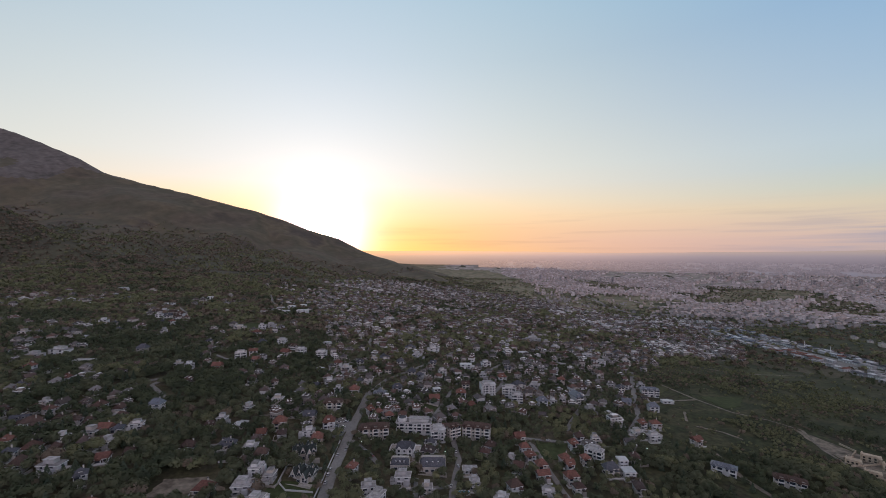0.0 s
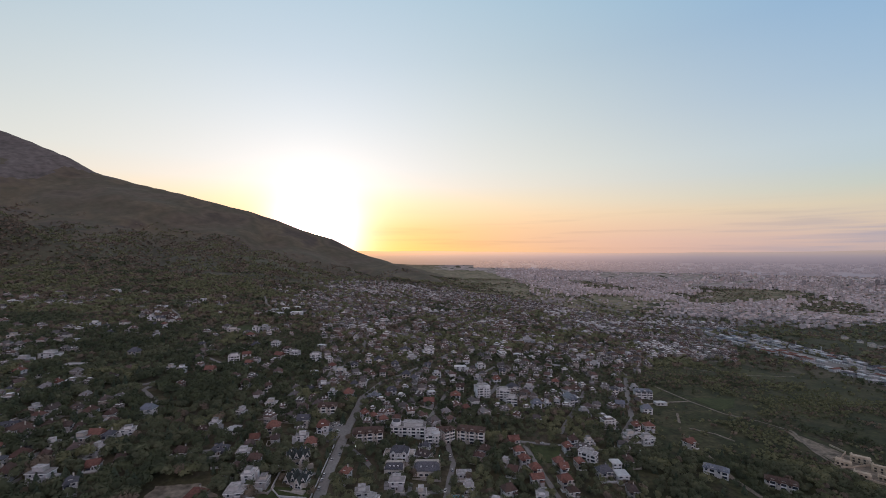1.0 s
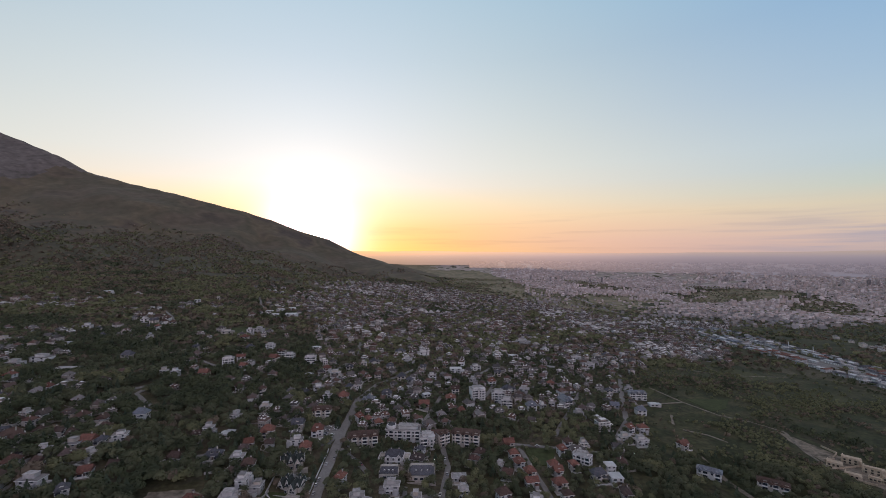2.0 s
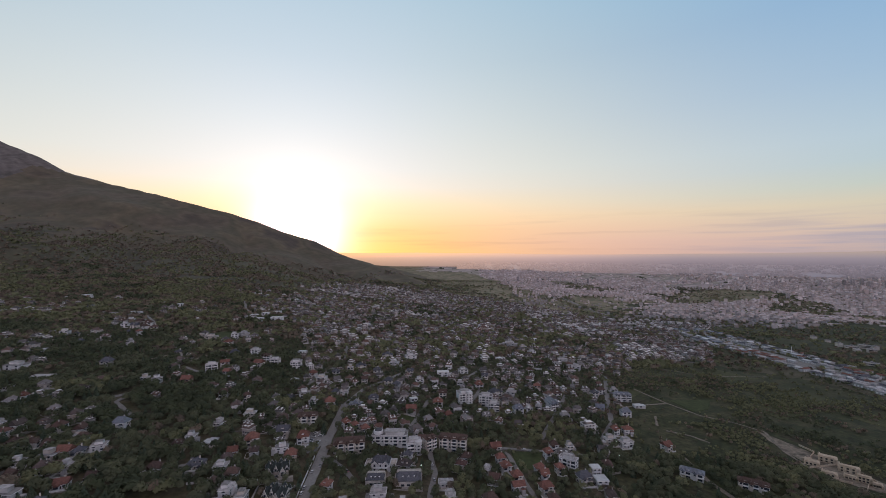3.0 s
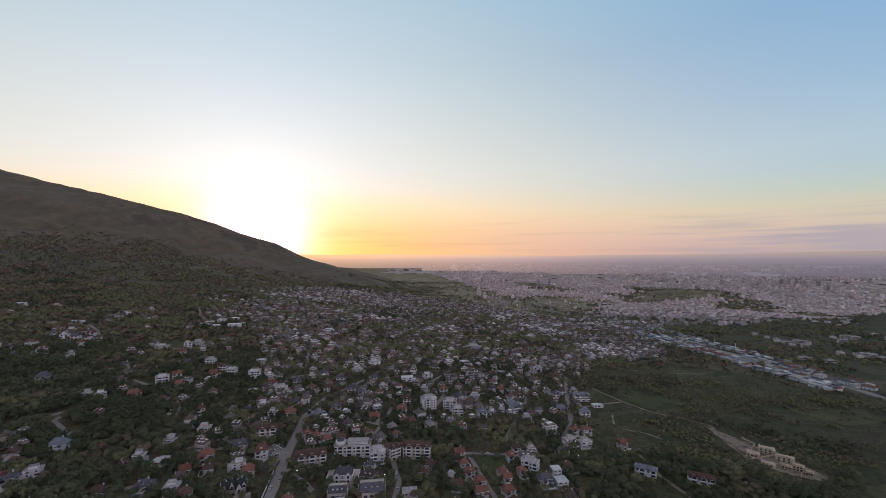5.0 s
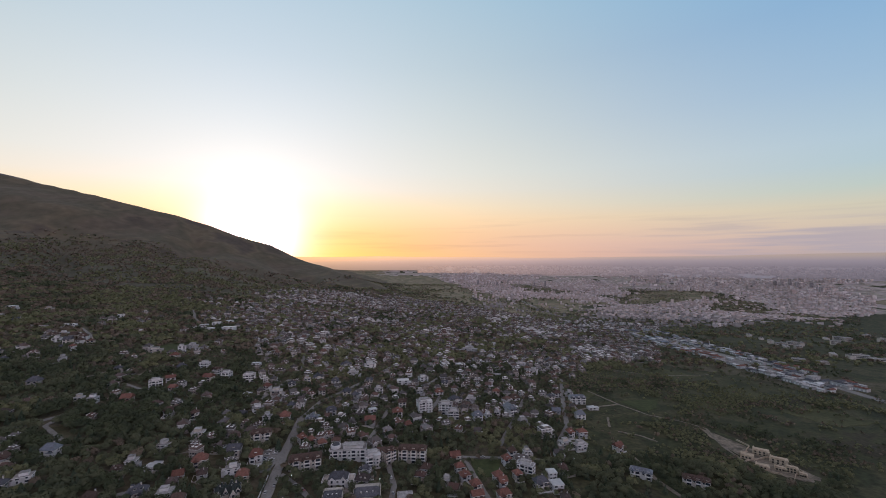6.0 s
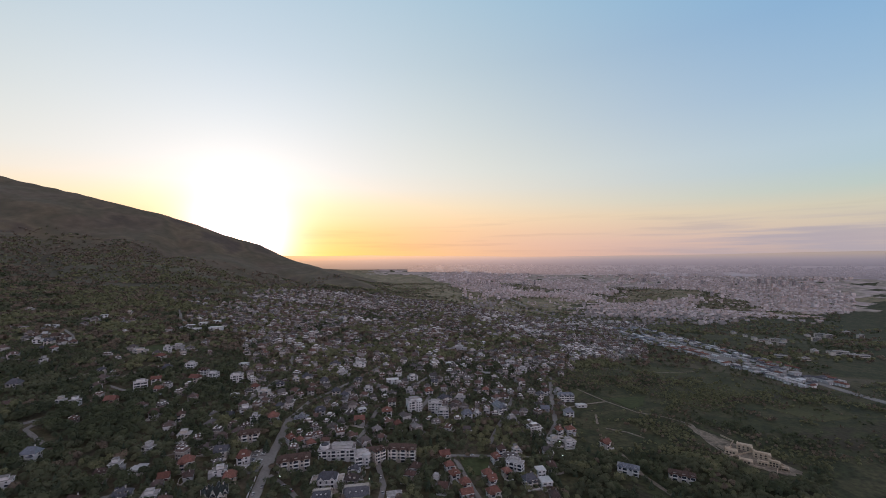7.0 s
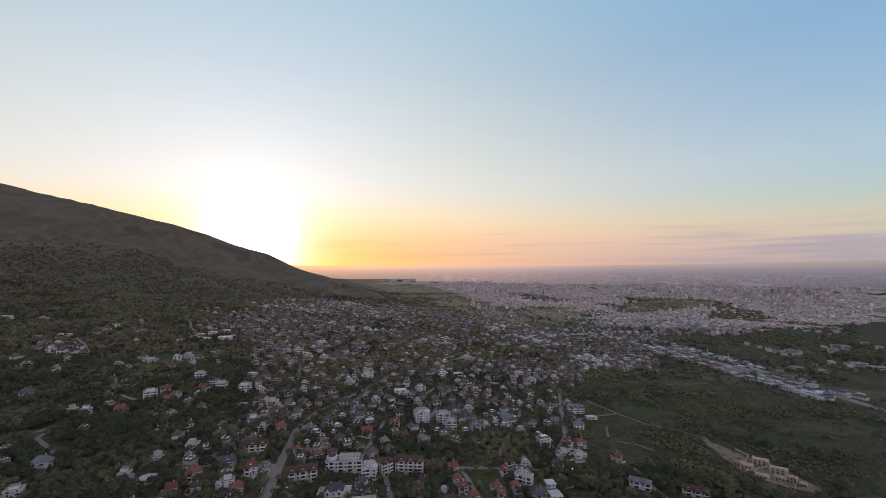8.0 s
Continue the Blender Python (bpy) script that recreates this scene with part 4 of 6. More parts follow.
            part("attic", Shape().box(-w * 0.3, w * 0.3, -d * 0.25, d * 0.3, h + 0.3, h + 2.9).box(-w * 0.33, w * 0.33, -d * 0.3, d * 0.34, h + 2.9, h + 3.15, 1).mesh("attic", [wall, roof]), root)
    label = {"apt_white": "white rendered apartment block with balconies and flat roof", "apt_brown": "cream apartment block with dark brown tiled roof",
             "apt_blue": "grey apartment block with a blue metal roof", "apt_grey": "white terraced apartment block with grey blue roof"}[style]
    return tagged(root, label, "apartment block", "apartment blocks")


BUSY = []      # plan circles that are already built on: x, y, radius
for _, line, width, _ in ROADS:
    for a, b in zip(line, line[1:]):
        steps = max(1, int(math.dist(a, b) / 5))
        BUSY += [(a[0] + (b[0] - a[0]) * i / steps, a[1] + (b[1] - a[1]) * i / steps, width / 2 + (1.5 if a[0] > -150 else 4.5)) for i in range(steps + 1)]
for spot in ((98, 369, 15), (-102, 279, 15), (-15, 441, 12), (366, 532, 26), (-317, 717, 34), (-169, 271, 18), (-94, 379, 14)):
    BUSY.append(spot)

# x, y, width, depth, storeys, turn, style
FLATS_NEAR = [
    (-27, 388, 32, 12, 3, -4, "apt_white"), (-5.1, 377, 13, 12, 3, 6, "apt_white"), (-61, 368, 26, 11, 3, 8, "apt_brown"),
    (-109, 413, 18, 9, 3, 6, "apt_brown"), (9.1, 381, 11, 7, 4, 28, "apt_brown"), (31, 384, 25, 10, 4, -14, "apt_brown"),
    (131, 361, 15, 7, 3, -40, "apt_white"), (79, 498, 16, 9, 4, -12, "apt_white"), (54, 505, 17, 13, 4, 10, "apt_white"),
    (86, 483, 13, 7, 3, -10, "apt_white"), (159, 498, 10, 16, 3, 14, "apt_blue"), (268, 541, 21, 9, 3, -8, "apt_grey"),
    (239, 355, 18, 8, 2, -38, "apt_grey"), (281, 338, 21, 8, 2, -36, "apt_brown"),
]
HOUSES_BY_ROAD = [
    (-72, 413, 7, 7, 3, 30, "red"), (-63, 409, 7, 7, 3, 30, "red"), (-52, 403, 9, 8, 3, 20, "red"),
    (-31, 345, 25, 12, 3, -4, "villa"), (-33, 322, 14, 9, 2, 0, "manor"), (-8, 326, 20, 13, 2, 0, "manor"),
    (-67, 307, 8, 9, 3, -15, "red"), (-51, 286, 11, 9, 3, 10, "flat"), (-29, 303, 13, 9, 2, 0, "flat"),
    (-11, 292, 8, 7, 2, 0, "flat"), (21, 326, 13, 9, 1, 0, "flat"), (23, 304, 8, 7, 3, 0, "flat"),
    (-103, 377, 12, 10, 3, 8, "red"), (-115, 458, 9, 7, 2, -10, "flat"), (-98, 460, 13, 11, 2, 0, "red"),
]
HOUSES_WEST = [
    (-70, 463, 16, 11, 2, 0, "blue"), (-136, 312, 11, 8, 3, 10, "brown"), (-131, 273, 14, 11, 2, 8, "flat"),
    (-108, 326, 18, 14, 3, 20, "chalet"), (-98, 296, 17, 12, 3, -10, "chalet"), (-181, 389, 10, 9, 2, -20, "flat"),
    (-164, 414, 12, 9, 3, 5, "flat"), (-143, 366, 13, 10, 2, 15, "red"), (-191, 361, 9, 7, 3, 5, "flat"),
    (-172, 358, 5, 7, 1, -20, "flat"), (-168, 325, 14, 10, 1, 10, "grey"), (-154, 269, 13, 10, 1, 0, "red"),
    (-123, 385, 12, 10, 3, 0, "grey"), (-192, 317, 13, 6, 1, -14, "brown"),
]
HOUSES_IN_WOOD = [
    (-319, 323, 21, 13, 2, -20, "brown"), (-268, 318, 12, 9, 2, 0, "flat"), (-262, 324, 11, 9, 2, 0, "red"),
    (-257, 374, 13, 10, 2, 0, "blue"), (-307, 483, 9, 7, 2, 0, "flat"), (-295, 484, 10, 8, 2, 0, "flat"),
    (-264, 487, 12, 10, 2, 0, "red"), (-560, 556, 13, 10, 2, 0, "flat"), (-453, 493, 26, 13, 2, -6, "flat"),
    (-460, 469, 20, 10, 2, 0, "flat"), (-408, 472, 25, 13, 1, 0, "flat"), (-380, 527, 14, 11, 2, 0, "grey"),
    (-255, 272, 16, 9, 2, 0, "flat"), (-308, 295, 8, 6, 2, 0, "red"),
]
RED_ROWS = [
    (70, 383, 11, 9, 2, 8, "red"), (71, 363, 9, 7, 2, 8, "red"), (73, 350, 10, 8, 2, 8, "red"),
    (79, 336, 10, 8, 2, 8, "red"), (77, 321, 11, 7, 2, 8, "red"), (118, 378, 9, 7, 2, 8, "red"),
    (120, 352, 8, 7, 2, 8, "red"), (102, 349, 10, 8, 2, 8, "red"), (103, 340, 8, 6, 2, 8, "red"),
    (99, 322, 12, 8, 2, 8, "red"), (100, 307, 9, 7, 2, 8, "brown"), (152, 354, 9, 9, 2, 0, "white"),
    (149, 336, 11, 11, 2, 0, "white"), (136, 339, 13, 9, 2, 8, "grey"),
]
HOUSES_EAST = [
    (143, 393, 8, 7, 3, 0, "flat"), (128, 393, 9, 7, 3, 0, "brown"), (165, 468, 11, 10, 2, 0, "flat"),
    (192, 413, 13, 8, 2, 8, "flat"), (206, 408, 16, 9, 2, 8, "flat"), (270, 569, 10, 8, 3, 0, "flat"),
    (277, 518, 12, 9, 1, 0, "white"), (246, 488, 13, 10, 2, 0, "blue"), (223, 438, 12, 9, 2, 0, "red"),
    (209, 437, 9, 7, 2, 0, "red"), (246, 405, 11, 8, 2, 20, "red"), (52, 303, 11, 9, 2, 20, "brown"),
    (21, 487, 13, 12, 3, 0, "red"), (-41, 547, 12, 10, 2, 0, "grey"), (-9.4, 461, 13, 10, 2, 0, "red"),
]
FLATS_FAR = [
    (-344, 882, 21, 14, 3, 0, "white"), (-332, 911, 23, 16, 3, 0, "white"), (-316, 937, 24, 17, 3, 0, "white"),
    (-322, 852, 22, 15, 2, 0, "white"), (-295, 873, 38, 19, 3, 0, "white"), (-238, 616, 16, 10, 4, -20, "apt_white"),
    (-214, 595, 15, 8, 4, -20, "apt_brown"), (-215, 569, 19, 12, 3, -20, "red"), (-198, 581, 16, 10, 3, -20, "apt_white"),
    (-169, 579, 19, 12, 3, 5, "apt_white"), (-260, 535, 18, 9, 3, 20, "apt_white"), (-254, 557, 16, 9, 3, 20, "red"),
    (-333, 682, 29, 15, 2, 5, "flat"), (-295, 658, 20, 12, 2, 5, "red"), (183, 844, 16, 10, 2, -6, "flat"),
    (211, 859, 18, 10, 3, -6, "flat"), (243, 881, 15, 10, 2, 4, "white"),
]
SITE = [
    (374, 380, 12, 9, 2, 20, "u"), (394, 384, 15, 8, 3, 20, "u"), (395, 365, 16, 7, 3, 20, "u"),
    (370, 359, 12, 7, 2, 20, "u"), (384, 353, 10, 6, 2, 20, "u"), (391, 348, 10, 6, 3, 20, "u"),
    (394, 340, 7, 6, 1, 20, "u"),
]
HILL_FOOT_HOUSES = [
    (-759, 987, 21, 13, 2, -12, "white"), (-685, 980, 15, 12, 2, 8, "flat"), (-661, 872, 22, 13, 1, 20, "grey"), (-603, 825, 12, 9, 1, -25, "flat"),
    (-582, 820, 11, 9, 1, 0, "flat"), (-549, 824, 8, 7, 2, 14, "white"), (-538, 827, 9, 7, 2, -12, "white"), (-574, 972, 9, 7, 1, 8, "flat"),
    (-524, 936, 14, 10, 2, 20, "white"), (-544, 994, 8, 7, 1, -25, "flat"), (-502, 982, 11, 8, 2, 0, "flat"), (-530, 650, 14, 10, 2, 14, "flat"),
    (-512, 648, 9, 7, 1, -12, "grey"), (-552, 658, 9, 7, 1, 8, "flat"), (-413, 600, 8, 6, 1, 20, "flat"), (-417, 622, 6, 6, 2, -25, "flat"),
]
ROW_ESTATE = [
    (-510, 741, 13, 10, 2, 0, "brown"), (-506, 756, 13, 10, 2, 14, "flat"), (-483, 743, 13, 10, 2, -12, "brown"), (-466, 739, 13, 10, 2, 8, "brown"),
    (-441, 714, 12, 9, 2, 20, "brown"), (-455, 713, 12, 9, 2, -25, "brown"), (-472, 714, 13, 10, 2, 0, "grey"), (-490, 718, 13, 10, 2, 14, "flat"),
    (-442, 678, 8, 6, 2, -12, "red"), (-460, 682, 7, 6, 1, 8, "grey"),
]
WEST_GARDENS = [
    (-648, 648, 15, 11, 1, 20, "white"), (-485, 565, 8, 6, 1, -25, "white"), (-431, 435, 10, 8, 2, 0, "red"), (-411, 439, 8, 6, 1, 14, "flat"),
    (-373, 437, 14, 10, 1, -12, "flat"), (-373, 413, 6, 6, 2, 8, "red"), (-354, 414, 10, 7, 1, 20, "grey"), (-399, 393, 6, 6, 1, -25, "grey"),
    (-326, 509, 7, 6, 1, 0, "flat"), (-477, 611, 7, 6, 1, 14, "grey"), (-329, 586, 9, 7, 2, -12, "grey"), (-358, 625, 10, 7, 1, 8, "flat"),
    (-308, 708, 13, 10, 2, 20, "flat"), (-297, 719, 18, 12, 2, -25, "flat"), (-275, 603, 13, 9, 1, 0, "brown"), (-266, 611, 15, 12, 1, 14, "grey"),
]
MIDDLE_HOUSES = [
    (-236, 524, 9, 7, 2, -12, "red"), (-210, 459, 10, 7, 2, 8, "brown"), (-185, 457, 9, 7, 2, 20, "brown"), (-180, 652, 11, 9, 1, -25, "white"),
    (-53, 676, 19, 12, 2, 0, "grey"), (-16, 680, 21, 13, 2, 14, "flat"), (-39, 631, 17, 12, 2, -12, "flat"), (-97, 587, 10, 8, 2, 8, "flat"),
    (-85, 603, 17, 12, 2, 20, "grey"), (-138, 548, 10, 7, 3, -25, "red"), (-124, 534, 15, 11, 2, 0, "flat"), (-130, 479, 14, 10, 2, 14, "flat"),
    (-142, 467, 7, 6, 1, -12, "grey"), (-53, 482, 13, 9, 2, 8, "grey"), (-7.4, 491, 10, 6, 2, 20, "white"), (-30, 536, 10, 8, 2, -25, "grey"),
]
UPPER_HOUSES = [
    (-14, 598, 10, 8, 2, 0, "grey"), (-1.1, 564, 12, 9, 2, 14, "flat"), (-156, 527, 8, 6, 1, -12, "white"), (-112, 563, 11, 7, 2, 8, "grey"),
    (-72, 544, 9, 6, 2, 20, "brown"), (-99, 498, 8, 6, 1, -25, "grey"), (33, 604, 20, 12, 2, 0, "white"), (64, 622, 16, 11, 2, 14, "flat"),
    (54, 561, 10, 8, 2, -12, "flat"), (79, 558, 12, 10, 2, 8, "red"), (97, 535, 21, 12, 2, 20, "grey"), (118, 535, 14, 11, 3, -25, "flat"),
    (28, 517, 11, 9, 2, 0, "brown"), (31, 451, 9, 6, 2, 14, "red"), (161, 567, 11, 9, 3, -12, "red"), (179, 541, 14, 11, 2, 8, "brown"),
]
EAST_QUARTER = [
    (138, 715, 16, 12, 1, 20, "white"), (178, 821, 35, 13, 2, -25, "flat"), (199, 800, 14, 11, 2, 0, "flat"), (207, 767, 15, 12, 2, 14, "flat"),
    (250, 722, 19, 13, 3, -12, "flat"), (295, 744, 17, 13, 3, 8, "flat"), (317, 758, 15, 12, 2, 20, "grey"), (258, 679, 17, 13, 2, -25, "flat"),
    (307, 701, 14, 10, 2, 0, "flat"), (355, 772, 16, 12, 2, 14, "flat"), (390, 1176, 26, 16, 2, -12, "white"), (356, 986, 26, 14, 2, 8, "flat"),
    (547, 1285, 42, 17, 2, 20, "flat"), (187, 657, 15, 11, 1, -25, "flat"), (235, 552, 11, 9, 2, 0, "grey"), (249, 565, 12, 9, 2, 14, "brown"),
]
EAST_CLOSE = [
    (219, 498, 12, 9, 2, -12, "blue"), (114, 480, 13, 10, 2, 8, "blue"), (127, 482, 9, 6, 2, 20, "flat"), (141, 490, 7, 6, 2, -25, "flat"),
    (93, 599, 10, 8, 2, 0, "grey"), (433, 1113, 25, 15, 2, 14, "flat"), (301, 982, 18, 14, 2, -12, "flat"), (-60, 586, 12, 9, 2, 8, "grey"),
]
LAMPS = [(-67, 344), (1.5, 342), (183, 376), (194, 405)]
WOOD_EDGE = [
    (-334, 329, 14, 9, 1, 20, "grey"), (-341, 350, 10, 8, 1, -10, "brown"), (-310, 337, 9, 8, 1, 15, "brown"), (-279, 306, 9, 7, 2, 25, "flat"),
    (-273, 296, 8, 7, 1, -20, "brown"), (-281, 331, 8, 8, 2, 30, "brown"), (-253, 325, 8, 8, 2, 12, "grey"), (-246, 306, 8, 7, 2, -8, "flat"),
    (-236, 290, 9, 8, 1, 20, "red"), (-266, 345, 9, 7, 2, 5, "brown"), (-292, 280, 10, 7, 2, 18, "grey"), (-230, 265, 8, 7, 2, 35, "grey"),
    (-224, 300, 8, 7, 1, 0, "brown"), (-174, 360, 7, 12, 1, -8, "white"),
]
WALLS = {"red": ["cream_render", "render", "white_render"], "grey": ["render", "cream_render"], "brown": ["white_render", "cream_render"],
         "blue": ["white_render", "grey_render"], "flat": ["white_render", "grey_render", "cream_render"], "white": ["white_render"]}
count = 0
for rows in (FLATS_NEAR, HOUSES_BY_ROAD, HOUSES_WEST, HOUSES_IN_WOOD, RED_ROWS, HOUSES_EAST, FLATS_FAR,
             HILL_FOOT_HOUSES, ROW_ESTATE, WEST_GARDENS, MIDDLE_HOUSES, UPPER_HOUSES, EAST_QUARTER, EAST_CLOSE, WOOD_EDGE):
    for x, y, w, d, storeys, turn, style in rows:
        if rows is FLATS_FAR:
            w, d, storeys = w * 0.74, d * 0.8, min(storeys, 3)
        if style in SPECIAL:
            ob = SPECIAL[style](w, d)
        elif style.startswith("apt"):
            ob = make_apartments(w, d, storeys, style)
        else:
            ob = make_house(max(w * 0.84, 6.5), max(d * 0.84, 6.5), min(storeys, 2), style, count, WALLS[style][count % len(WALLS[style])], y > 460)
        ob.matrix_basis = pose(x, y, float(surface_height(x, y)) + 0.2, 0, 0, turn)
        BUSY.append((x, y, max(w, d) * 0.5 + 1))
        count += 1


def make_shell(w, d, storeys):
    """An unfinished building: bare slabs on columns, with block walls in part of the bays."""
    root = new("unfinished_building")
    slab = Shape().box(-w / 2, w / 2, -d / 2, d / 2, -0.3, 0).mesh("slab", [M["concrete"]])
    column = Shape().box(-0.25, 0.25, -0.25, 0.25, 0, STOREY - 0.3).mesh("column", [M["concrete"]])
    infill = Shape().box(-w / 2 + 0.15, w * 0.32, -d / 2 + 0.15, d / 2 - 0.15, 0, STOREY - 0.3).mesh("block_wall", [M["concrete"]])
    # solid near-black box, painted shade of an empty window hole
    opening_shade = Shape().box(-0.9, 0.9, -0.05, 0.1, 0.4, 2.3).mesh("window_opening", [M["opening_shade"]])
    part("foundation", Shape().box(-w / 2 - 0.5, w / 2 + 0.5, -d / 2 - 0.5, d / 2 + 0.5, -4, -0.31).mesh("foundation", [M["concrete"]]), root)
    for level in range(storeys + 1):
        part("slab", slab, root, (0, 0, level * STOREY))
        if level < storeys:
            walls = part("block_wall", infill, root, (0, 0, level * STOREY))
            for x in (-w * 0.34, -w * 0.08, w * 0.18):
                part("window_opening", opening_shade, walls, (x, -d / 2 + 0.12, 0))
            for y in (-d / 2 + 0.3, d / 2 - 0.3):
                part("column", column, root, (w / 2 - 0.3, y, level * STOREY))
    part("parapet_wall", Shape().box(-w * 0.45, w * 0.3, -d * 0.42, -d * 0.32, 0.01, 1.3).box(-w * 0.45, -w * 0.38, -d * 0.32, d * 0.42, 0.01, 1.6).mesh("parapet_wall", [M["concrete"]]), root, (0, 0, storeys * STOREY))
    return tagged(root, "unfinished beige concrete building on stripped earth", "building", "unfinished buildings on the site")


for x, y, w, d, storeys, turn, _ in SITE:
    ob = make_shell(w * 1.1, d * 1.3, max(1, storeys - 1))
    ob.matrix_basis = pose(x, y, float(surface_height(x, y)) + 0.5, 0, 0, -turn - 22) @ Matrix.Diagonal((0.85, 0.85, 0.8, 1))
    BUSY.append((x, y, w * 0.7 + 4))
BUSY += [(-169, 323, 9), (-90, 380, 7), (-95, 366, 5), (-95, 394, 5), (390, 431, 18), (395, 398, 20), (377, 404, 20), (396, 342, 18), (377, 338, 20)]


# ---- the shopping and warehouse strip by the ring road ----
def make_warehouse(w, d, h, roof):
    root = new("warehouse")
    part("wall", Shape().box(-w / 2, w / 2, -d / 2, d / 2, -4, h).mesh("wall", [M["grey_render"]]), root)
    top = Shape().hip(w, d, h + 0.2, 1.6, over=0.4, ridge=1.0) if roof != "flat_roof" else Shape().box(-w / 2 - 0.3, w / 2 + 0.3, -d / 2 - 0.3, d / 2 + 0.3, h, h + 0.6)
    part("roof", top.mesh("roof", [M[roof]]), root)
    for i in range(3):
        part("loading_door", Shape().box(-1.2, 1.2, -0.15, 0.1, 0, 2.8).mesh("loading_door", [M["trim"]]), root, ((i - 1) * w * 0.3, -d / 2, 0.2))
    return tagged(root, {"white_roof": "long warehouse with a white metal roof", "red_tile": "long warehouse with a dull red roof",
                         "blue_tile": "warehouse hall with a blue grey metal roof", "grey_tile": "warehouse hall with a dark grey roof", "flat_roof": "low commercial hall with a flat grey roof"}[roof], "warehouse", "warehouses along the ring road")


rng = random.Random(7)
STRIP = [(861, 1327), (811, 1114), (789, 967), (785, 857), (775, 749), (762, 646), (752, 577)]
for i in range(250):
    f = i / 250 * (len(STRIP) - 1)
    a, b = STRIP[int(f)], STRIP[min(int(f) + 1, len(STRIP) - 1)]
    k = f - int(f)
    off = ((-24, 22, -40, 38, -12, 54)[i % 6] + rng.uniform(-5, 5)) * (1.5 - 0.4 * i / 220)
    x, y = a[0] + (b[0] - a[0]) * k + off * 0.95, a[1] + (b[1] - a[1]) * k + off * 0.1
    w, d = (rng.uniform(8, 20), rng.uniform(6, 11)) if i > 75 else (rng.uniform(10, 26), rng.uniform(8, 14))
    if value_noise(np.float64(x), np.float64(y), 45, 81) < 0.24:
        continue
    if any(math.dist((x, y), q[:2]) < q[2] + 6 for q in BUSY[-60:]):
        continue
    ob = make_warehouse(w, d, rng.uniform(3.6, 6.0), rng.choice(["white_roof", "flat_roof", "flat_roof", "red_tile", "grey_tile"] if i > 60 else ["white_roof", "blue_tile", "blue_tile", "flat_roof", "grey_tile"]))
    ob.matrix_basis = pose(x, y, float(surface_height(x, y)) + 0.3, 0, 0, -82 + rng.choice((0, 0, 90)) + rng.uniform(-6, 6))
    BUSY.append((x, y, (w + d) * 0.25 + 1))
for a, b in zip(STRIP, STRIP[1:]):
    for k in range(6):
        for off in (-34, -20, -6, 8, 22, 36):
            BUSY.append((a[0] + (b[0] - a[0]) * k / 6 + off * 1.3, a[1] + (b[1] - a[1]) * k / 6 + off * 0.14, 11))
for x, y in ((829, 953), (833, 894)):
    root = new("light_mast")
    part("pole", Shape().box(-0.4, 0.4, -0.4, 0.4, -1, 20).mesh("pole", [M["trim"]]), root)
    part("lamp_head", Shape().box(-1.6, 1.6, -0.5, 0.5, 20, 20.8).mesh("lamp_head", [M["grey_render"]]), root)
    root.matrix_basis = pose(x, y, float(surface_height(x, y)), 0, 0, 30)
    tagged(root, "tall pale light mast beside the ring road", "mast", "light masts")

# long panel blocks beyond the ring road
PANELS = [(1157, 1169), (1150, 1119), (1075, 1017), (1082, 992), (1112, 988), (1122, 972), (1049, 949), (1069, 934), (1429, 1158), (1459, 1144), (1456, 1115),
          (1288, 1018), (1675, 1224), (1583, 1115), (916, 800), (940, 768), (1046, 831), (1067, 811), (1093, 809), (1094, 782), (1107, 774)]
for x, y in PANELS:
    w, d, h = rng.uniform(16, 28), 10, rng.choice((5.8, 8.7, 11.6)) if y > 900 else rng.choice((5.8, 8.7))
    root = new("panel_block")
    part("wall", Shape().box(-w / 2, w / 2, -d / 2, d / 2, -4, h).mesh("wall", [M["cream_render"]]), root)
    part("roof", Shape().box(-w / 2 - 0.3, w / 2 + 0.3, -d / 2 - 0.3, d / 2 + 0.3, h, h + 0.5).box(-2, 2, -2, 2, h + 0.5, h + 3, 0).mesh("roof", [M["flat_roof"]]), root)
    for level in range(1, int(h / STOREY)):
        part("window_band", Shape().box(-w * 0.45, w * 0.45, -0.12, 0.05, 0, 1.4).mesh("window_band", [M["glass"]]), root, (0, -d / 2, level * STOREY))
    root.matrix_basis = pose(x, y, float(surface_height(x, y)), 0, 0, rng.choice((-15, -35, 60)) + rng.uniform(-6, 6))
    tagged(root, "long pale panel block with a flat roof among trees", "apartment block", "panel blocks past the ring road")
    BUSY.append((x, y, w * 0.5 + 3))


